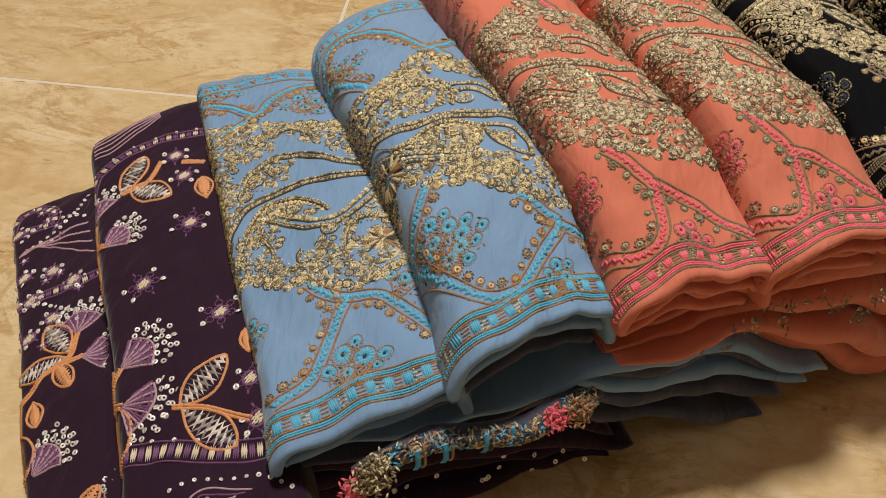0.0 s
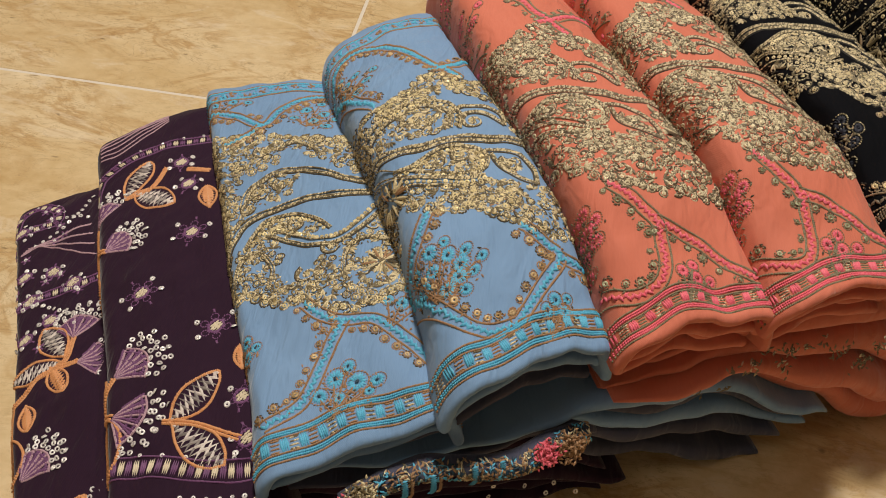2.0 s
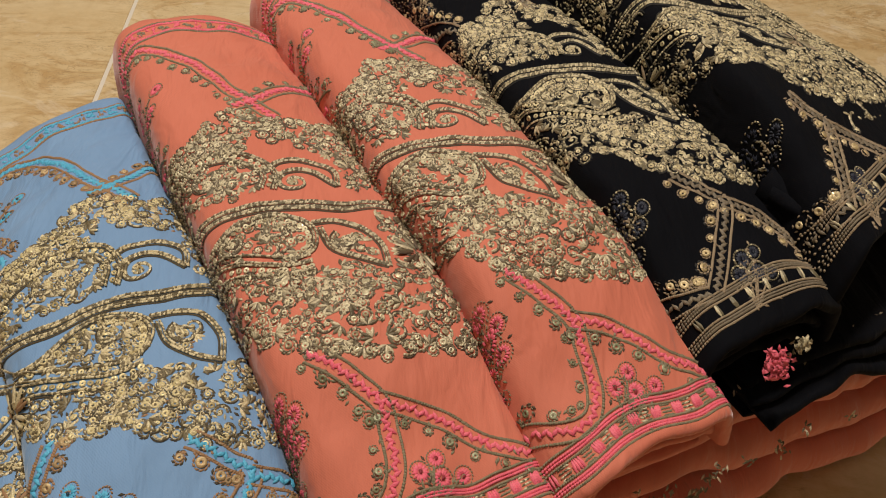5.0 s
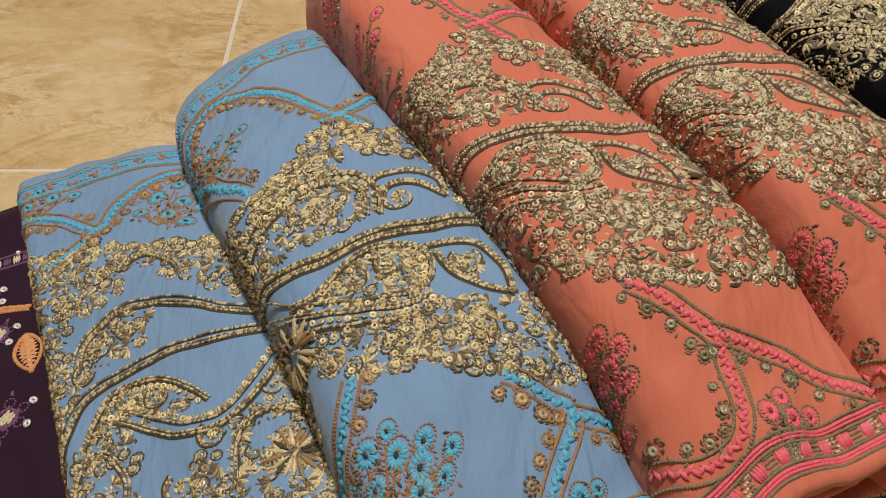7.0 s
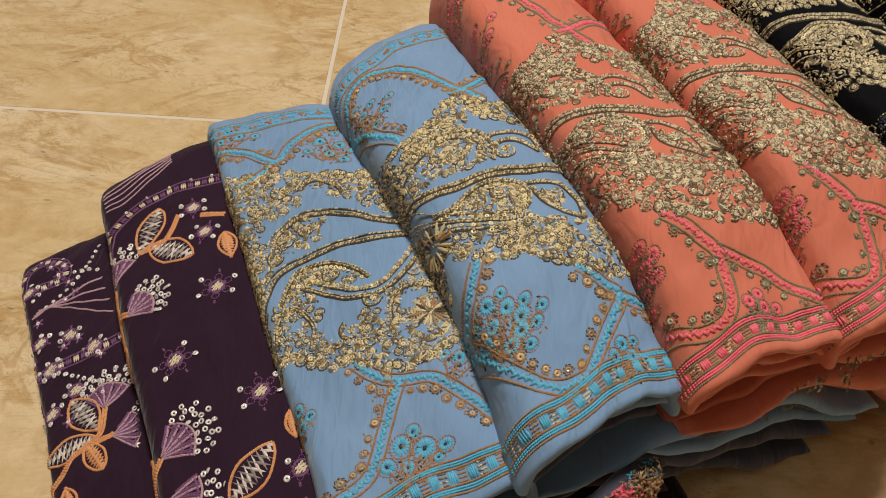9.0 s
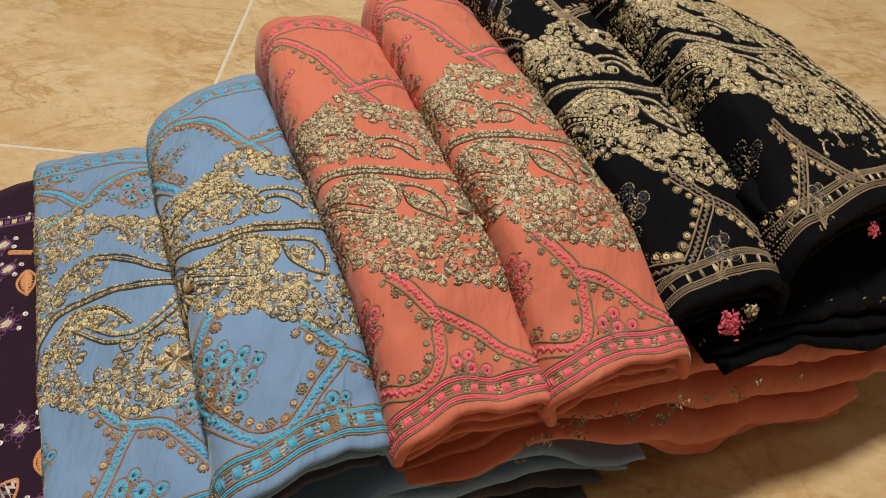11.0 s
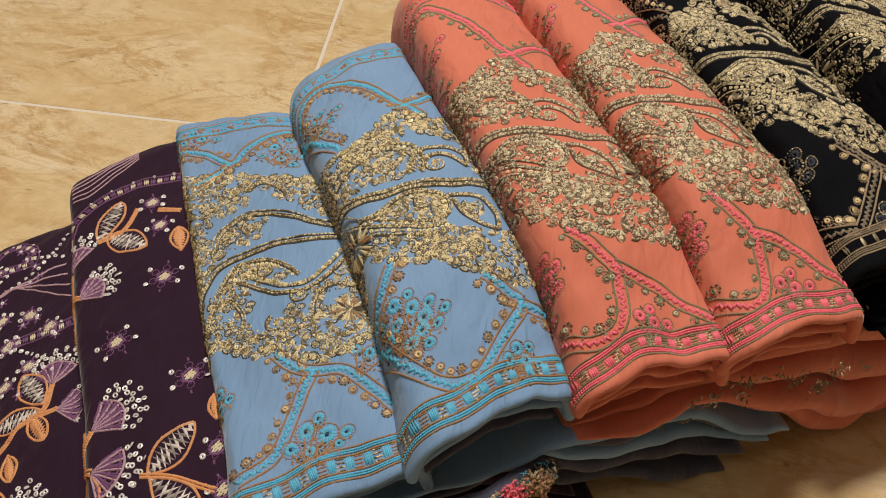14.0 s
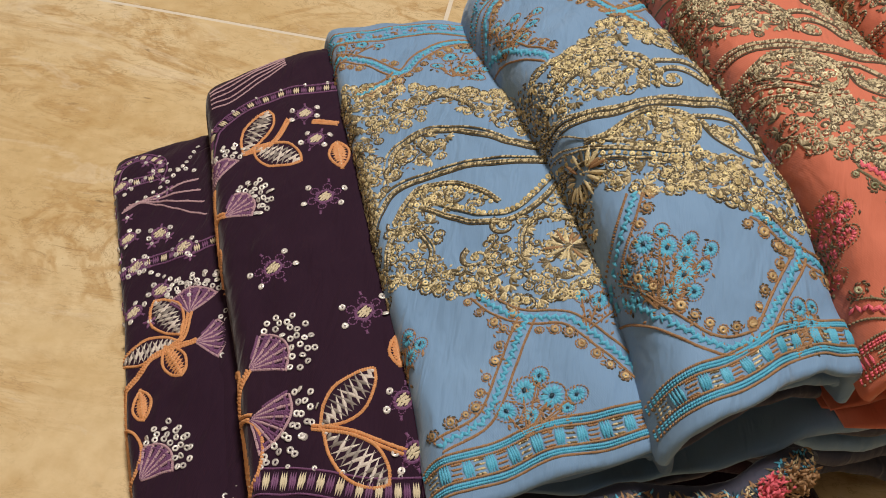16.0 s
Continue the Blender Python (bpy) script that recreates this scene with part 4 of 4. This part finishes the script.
aub = SUITS["purple"]
upper = Work("purple", LOBES["purple"][1])
for s, v, spin in ((0.62, 0.598, 0.2), (0.30, 0.480, 0.9), (0.67, 0.355, 0.5)):
    daisy(upper, s, v, spin=spin)
    upper.done("daisy_motif", aub)
for s, v, spin in ((0.63, 0.737, 0.0), (0.59, 0.814, 0.4), (0.76, 0.200, 0.2), (0.76, 0.128, 0.7)):
    daisy(upper, s, v, 0.0085, spin)
    upper.done("daisy_motif", aub, "small mauve daisy")
for s, v, way, size in ((0.06, 0.727, 1.45, 0.029), (0.11, 0.633, 0.30, 0.026), (0.12, 0.318, 0.35, 0.031), (0.10, 0.241, -0.60, 0.031)):
    fan(upper, s, v, way, size)
    upper.done("thistle_motif", aub)
for s, v, way, size, fill in ((0.24, 0.764, 1.10, 0.040, True), (0.29, 0.770, -0.80, 0.040, True), (0.39, 0.193, 0.68, 0.040, True), (0.40, 0.188, -0.88, 0.043, True), (0.03, 0.285, 1.75, 0.030, False), (0.03, 0.262, -1.50, 0.045, False), (0.74, 0.650, 1.57, 0.026, False), (0.78, 0.250, 1.5, 0.018, False), (0.02, 0.600, -1.6, 0.022, False), (0.02, 0.650, 1.8, 0.026, False)):
    leaf(upper, s, v, way, size, fill)
    upper.done("leaf_motif", aub)
for pts in ([(0.02, 0.57), (0.02, 0.60), (0.05, 0.643), (0.12, 0.635)], [(0.02, 0.60), (0.03, 0.67), (0.06, 0.72)], [(0.03, 0.275), (0.06, 0.295), (0.12, 0.318)], [(0.03, 0.27), (0.06, 0.255), (0.10, 0.245)], [(0.36, 0.195), (0.54, 0.177), (0.72, 0.133)], [(0.25, 0.764), (0.39, 0.762), (0.50, 0.811)], [(0.63, 0.786), (0.70, 0.775), (0.76, 0.766)]):
    stem(upper, pts)
    upper.done("stem", aub, "orange chain-stitched stem")
check_band(upper, [(0.10, 0.152), (0.31, 0.125), (0.65, 0.092), (0.95, 0.060)], 0.012, 0.0046)
upper.done("check_band", aub)
check_band(upper, [(0.02, 0.790), (0.06, 0.835), (0.11, 0.863), (0.29, 0.887), (0.50, 0.889), (0.77, 0.868), (0.95, 0.850)], 0.0085, 0.0050)
upper.done("check_band", aub)
for k in range(5):
    upper.cord([(0.10, 0.930 + k * 0.013), (0.25, 0.925 + k * 0.016), (0.40, 0.950 + k * 0.012), (0.55, 0.970 + k * 0.008)], 0.0012, "eye", 0.0)
for k in range(3):
    upper.cord([(0.36 + k * 0.05, -0.01), (0.38 + k * 0.04, 0.035), (0.50, 0.050 - k * 0.01), (0.68 - k * 0.04, 0.030)], 0.0013, "eye" if k != 1 else "line")
upper.done("arch_motif", aub)
upper.dots([(0.30, 0.06), (0.45, 0.065), (0.72, 0.045), (0.9, 0.0)], 0.0015, 0.007, "gold")
upper.done("sequin_edging", aub)
lower = Work("purple", LOBES["purple"][0])
for s, v, way in ((0.55, 0.547, 1.35), (0.58, 0.482, -0.05), (0.14, 0.290, 0.55), (0.72, 0.140, 1.1), (0.75, 0.050, 0.4)):
    fan(lower, s, v, way, 0.027)
    lower.done("thistle_motif", aub)
for s, v, way, size, fill in ((0.48, 0.510, 1.97, 0.038, True), (0.46, 0.499, 3.0, 0.034, True), (0.37, 0.497, -1.25, 0.027, False), (0.18, 0.441, -1.5, 0.022, False), (0.06, 0.390, -1.6, 0.038, False), (0.30, 0.145, 1.6, 0.025, False), (0.42, 0.155, 0.9, 0.025, False), (0.55, 0.06, -0.6, 0.025, False)):
    leaf(lower, s, v, way, size, fill)
    lower.done("leaf_motif", aub)
for pts in ([(0.07, 0.455), (0.18, 0.470), (0.30, 0.489), (0.58, 0.486)], [(0.40, 0.490), (0.50, 0.505), (0.55, 0.545)], [(0.07, 0.455), (0.05, 0.40), (0.04, 0.30)], [(0.10, 0.115), (0.30, 0.130), (0.50, 0.125), (0.72, 0.140)], [(0.30, 0.130), (0.55, 0.075), (0.80, 0.030)]):
    stem(lower, pts)
    lower.done("stem", aub, "orange chain-stitched stem")
for k in range(4):
    lower.cord([(0.12 + 0.02 * k, 0.856 + 0.004 * k), (0.35, 0.862 - 0.006 * k), (0.55, 0.868 - 0.022 * k), (0.80, 0.880 - 0.042 * k), (0.97, 0.900 - 0.062 * k)], 0.0016, "eye")
lower.done("net_motif", aub)
check_band(lower, [(0.06, 0.945), (0.12, 0.985), (0.28, 0.995), (0.42, 0.965), (0.41, 0.922), (0.18, 0.925)], 0.0075, 0.0046)
lower.done("check_band", aub)
check_band(lower, [(0.10, 0.70), (0.35, 0.694), (0.71, 0.689), (0.97, 0.70)], 0.0085, 0.0050)
lower.done("check_band", aub)
for s, v in ((0.20, 0.70), (0.55, 0.70), (0.15, 0.60), (0.35, 0.62), (0.12, 0.93), (0.15, 0.78), (0.38, 0.76)):
    daisy(lower, s, v, 0.0065, s * 9)
for line in ([(0.24, 0.862), (0.40, 0.880), (0.55, 0.905), (0.75, 0.985)], [(0.06, 0.72), (0.30, 0.67), (0.60, 0.60), (0.9, 0.62)], [(0.15, 0.90), (0.4, 0.93), (0.7, 0.90)]):
    lower.dots(line, 0.0018, 0.0055, "gold")
for k in range(16):
    m = lower.metres(random.uniform(0.06, 0.6), random.uniform(0.56, 0.98))
    a = random.uniform(0, 6.3)
    for j in range(5):
        lower.petal(m, a + j * 1.26, 0.0050, 0.0020, "line")
    lower.ring(m, 0.0016, "gold", 0.0006)
lower.done("daisy_motif", aub, "close-set mauve daisies with silver sequins")

# ---- what shows between the layers at the near side ----
def tube(bm, pts, radius, flat=0.55, n=10):
    rings = []
    for i, p in enumerate(pts):
        a, c = pts[max(0, i - 1)], pts[min(len(pts) - 1, i + 1)]
        way = (Vector(c) - Vector(a)).normalized()
        side = way.cross(Vector((0, 0, 1))).normalized()
        up = side.cross(way)
        k = math.sin(math.pi * min(1, max(0, (i + 0.35) / (len(pts) - 0.3)))) ** 0.4
        r = radius * k * (1 + 0.25 * noise.noise(Vector(p) * 60))
        rings.append([bm.verts.new(Vector(p) + side * (r * math.cos(2 * math.pi * j / n)) + up * (r * flat * math.sin(2 * math.pi * j / n))) for j in range(n)])
    for a, c in zip(rings, rings[1:]):
        for j in range(n):
            bm.faces.new((a[j], a[(j + 1) % n], c[(j + 1) % n], c[j]))
    bm.faces.new(rings[0][::-1])
    bm.faces.new(rings[-1])


def at(s, v, z):
    return AC * s + AX * v + Vector((0, 0, z))


class Loose:
    """Stitches laid on the outside of a rolled piece, by a place and a normal."""

    def __init__(self, hue):
        self.work = Work(hue, LOBES["blue"][0])

    def stitch(self, p, way, n, length, width, key):
        y = n.cross(way).normalized()
        a, b, h = length / 2, width / 2, width * 0.6
        self.work.put((p, way, y, n), [(-a, 0, 0), (0, -b, 0), (a, 0, 0), (0, b, 0), (-a * 0.45, 0, h), (a * 0.45, 0, h)], [(0, 1, 4), (1, 5, 4), (1, 2, 5), (2, 3, 5), (3, 4, 5), (3, 0, 4)], key)


roll = [at(0.078 + 0.16 * i / 24, 0.234 + 0.012 * math.sin(i * 0.35) * (i / 24), 0.098 + 0.012 * math.sin(i * 0.13)) for i in range(25)]
bm = bmesh.new()
tube(bm, roll, 0.0085)
mesh_object("rolled_lining", bm, CLOTH["net"], SUITS["blue"], "slate blue net lining with frayed embroidery")
front = (-AX * 0.8 + Vector((0, 0, 0.6))).normalized()


def knot(name, hue, key, centre, size, count, label):
    """A tangle of loose thread ends."""
    loose = Loose(hue)
    for _ in range(count):
        off = Vector((random.gauss(0, 1), random.gauss(0, 1), random.gauss(0, 1))) * size * 0.30
        way = Vector((random.gauss(0, 1), random.gauss(0, 0.6), random.gauss(0, 1))).normalized()
        n = (front + Vector((random.gauss(0, 0.4), random.gauss(0, 0.4), random.gauss(0, 0.4)))).normalized()
        way = (way - n * way.dot(n)).normalized()
        loose.stitch(centre + off - front * (off.dot(front) * 0.7), way, n, 0.0040, 0.0016, key)
    loose.work.done(name, SUITS[hue], label)


knot("thread_tuft", "blue", "zari", at(0.088, 0.225, 0.103), 0.016, 420, "cream and gold thread tuft")
knot("thread_tuft", "coral", "bright", at(0.077, 0.226, 0.093), 0.011, 230, "red thread tuft at a frayed edge")
knot("thread_tuft", "coral", "bright", at(0.196, 0.226, 0.113), 0.011, 230, "red thread tuft at a frayed edge")
knot("thread_tuft", "blue", "line", at(0.213, 0.228, 0.111), 0.013, 230, "olive gold thread tuft")
knot("thread_tuft", "coral", "bright", at(0.460, 0.256, 0.194), 0.011, 240, "pink thread tuft at the black suit's edge")
knot("thread_tuft", "black", "zari", at(0.472, 0.256, 0.202), 0.007, 50, "pale thread tuft")
knot("thread_tuft", "coral", "bright", at(0.598, 0.292, 0.208), 0.007, 50, "red thread tuft at the black suit's edge")
for k in range(4):
    loose = Loose("blue")
    c = at(0.112 + 0.016 * k + 0.008 * (k > 1), 0.2245, 0.1085)
    for i in range(16):
        t = (i - 7.5) / 7.5
        loose.stitch(c + Vector((0, 0, 0.0085 * t)) - AX * (0.003 * (1 - t * t)), (AC + Vector((0, 0, 0.3))).normalized(), front, 0.0042, 0.0018, "bright")
    for i in range(14):
        t = (i - 6.5) / 6.5
        loose.stitch(c + AC * 0.004 + Vector((0, 0, 0.0085 * t)) - AX * (0.003 * (1 - t * t)), (AC + Vector((0, 0, 0.9))).normalized(), front, 0.003, 0.0013, "line")
    loose.work.done("thread_bar", SUITS["blue"])
loose = Loose("blue")
for _ in range(900):
    i = random.randrange(1, 23)
    c = roll[i].lerp(roll[i + 1], random.random())
    a = random.uniform(-0.5, 1.7)
    n = (-AX * math.cos(a) + Vector((0, 0, 1)) * math.sin(a)).normalized()
    p = c - AX.normalized() * (0.0086 * math.cos(a)) + Vector((0, 0, 0.0050 * math.sin(a)))
    b = random.uniform(0, 3.1)
    way = AC.normalized() * math.cos(b) + n.cross(AC.normalized()) * math.sin(b)
    loose.stitch(p, way.normalized(), n, random.uniform(0.003, 0.006), 0.0014, random.choice(("line", "zari", "line", "eye", "eye", "bright") if i % 5 else ("line", "zari", "zari", "eye")))
ob = loose.work.done("loose_stitching", SUITS["blue"], "worn gold and turquoise stitching on the lining")
ob["kind"] = "stuff"
# sequins and sprigs on the shaded side of the stacks
for hue, s0, s1, v, z0, z1, count in (("purple", 0.0, 0.25, 0.246, 0.018, 0.068, 30), ("black", 0.46, 0.64, 0.268, 0.13, 0.175, 40), ("coral", 0.30, 0.56, 0.245, 0.11, 0.155, 30)):
    loose = Loose(hue)
    for _ in range(count):
        k = random.random()
        c = at(s0 + (s1 - s0) * k, v, z0 + (z1 - z0) * random.random() * (1 - 0.45 * k))
        turn = Euler((random.gauss(0, 0.3), random.gauss(0, 0.3), 0)).to_matrix()
        x, n = turn @ AC.normalized(), turn @ front
        y = n.cross(x)
        if hue == "purple":
            pts = [(r * math.cos(2 * math.pi * i / 9), r * math.sin(2 * math.pi * i / 9), z) for r, z in ((0.0018, 0), (0.0013, 0.0004), (0.0006, 0)) for i in range(9)]
            loose.work.put((c, x, y, n), pts, [(j * 9 + i, j * 9 + (i + 1) % 9, (j + 1) * 9 + (i + 1) % 9, (j + 1) * 9 + i) for j in range(2) for i in range(9)], "gold")
        else:
            for _ in range(7):
                a = random.uniform(0, 6.3)
                loose.stitch(c + x * random.gauss(0, 0.003) + y * random.gauss(0, 0.002), (x * math.cos(a) + y * math.sin(a)).normalized(), n, 0.004, 0.0014, random.choice(("line", "zari")))
    ob = loose.work.done("sequin_scatter", SUITS[hue])
    ob["kind"] = "stuff"
# corners of cloth that stick out behind the black suit
for s, v, z, turn in ((0.668, 0.478, 0.176, 0.5), (0.695, 0.432, 0.172, 0.3)):
    bm = bmesh.new()
    grid = []
    for i in range(9):
        row = []
        for j in range(9):
            a, c = i / 8, j / 8 * (1 - 0.75 * i / 8)
            p = at(s, v, z) + (AC * math.cos(turn) + AX * math.sin(turn)) * (0.035 * a) + (AX * math.cos(turn) - AC * math.sin(turn)) * (0.03 * (c - 0.3)) + Vector((0, 0, 0.012 * math.sin(a * 2.2) + 0.004 * math.sin(c * 7)))
            row.append(bm.verts.new(p))
        grid.append(row)
    for a, c in zip(grid, grid[1:]):
        for j in range(8):
            bm.faces.new((a[j], a[j + 1], c[j + 1], c[j]))
    bmesh.ops.solidify(bm, geom=bm.faces[:], thickness=0.003)
    mesh_object("cloth_corner", bm, CLOTH["black"], SUITS["black"])

# ---- floor tiles ----
TILE = 1.2
tile_mesh = None
for i in range(-2, 2):
    for j in range(-2, 2):
        x, y = -0.14 + i * TILE, 0.745 + j * TILE
        if tile_mesh is None:
            bm = bmesh.new()
            box(bm, 0.0022, TILE - 0.0022, 0.0022, TILE - 0.0022, -0.012, 0.0)
            bmesh.ops.bevel(bm, geom=bm.edges[:], offset=0.0005, segments=1, affect="EDGES")
            first = mesh_object("tile", bm, MARBLE, FLOOR, smooth=False)
            tile_mesh = first.data
            ob = first
        else:
            ob = new("tile", tile_mesh)
            ob.parent = FLOOR
        ob.matrix_basis = pose(x, y, 0, 0, 0, 0)
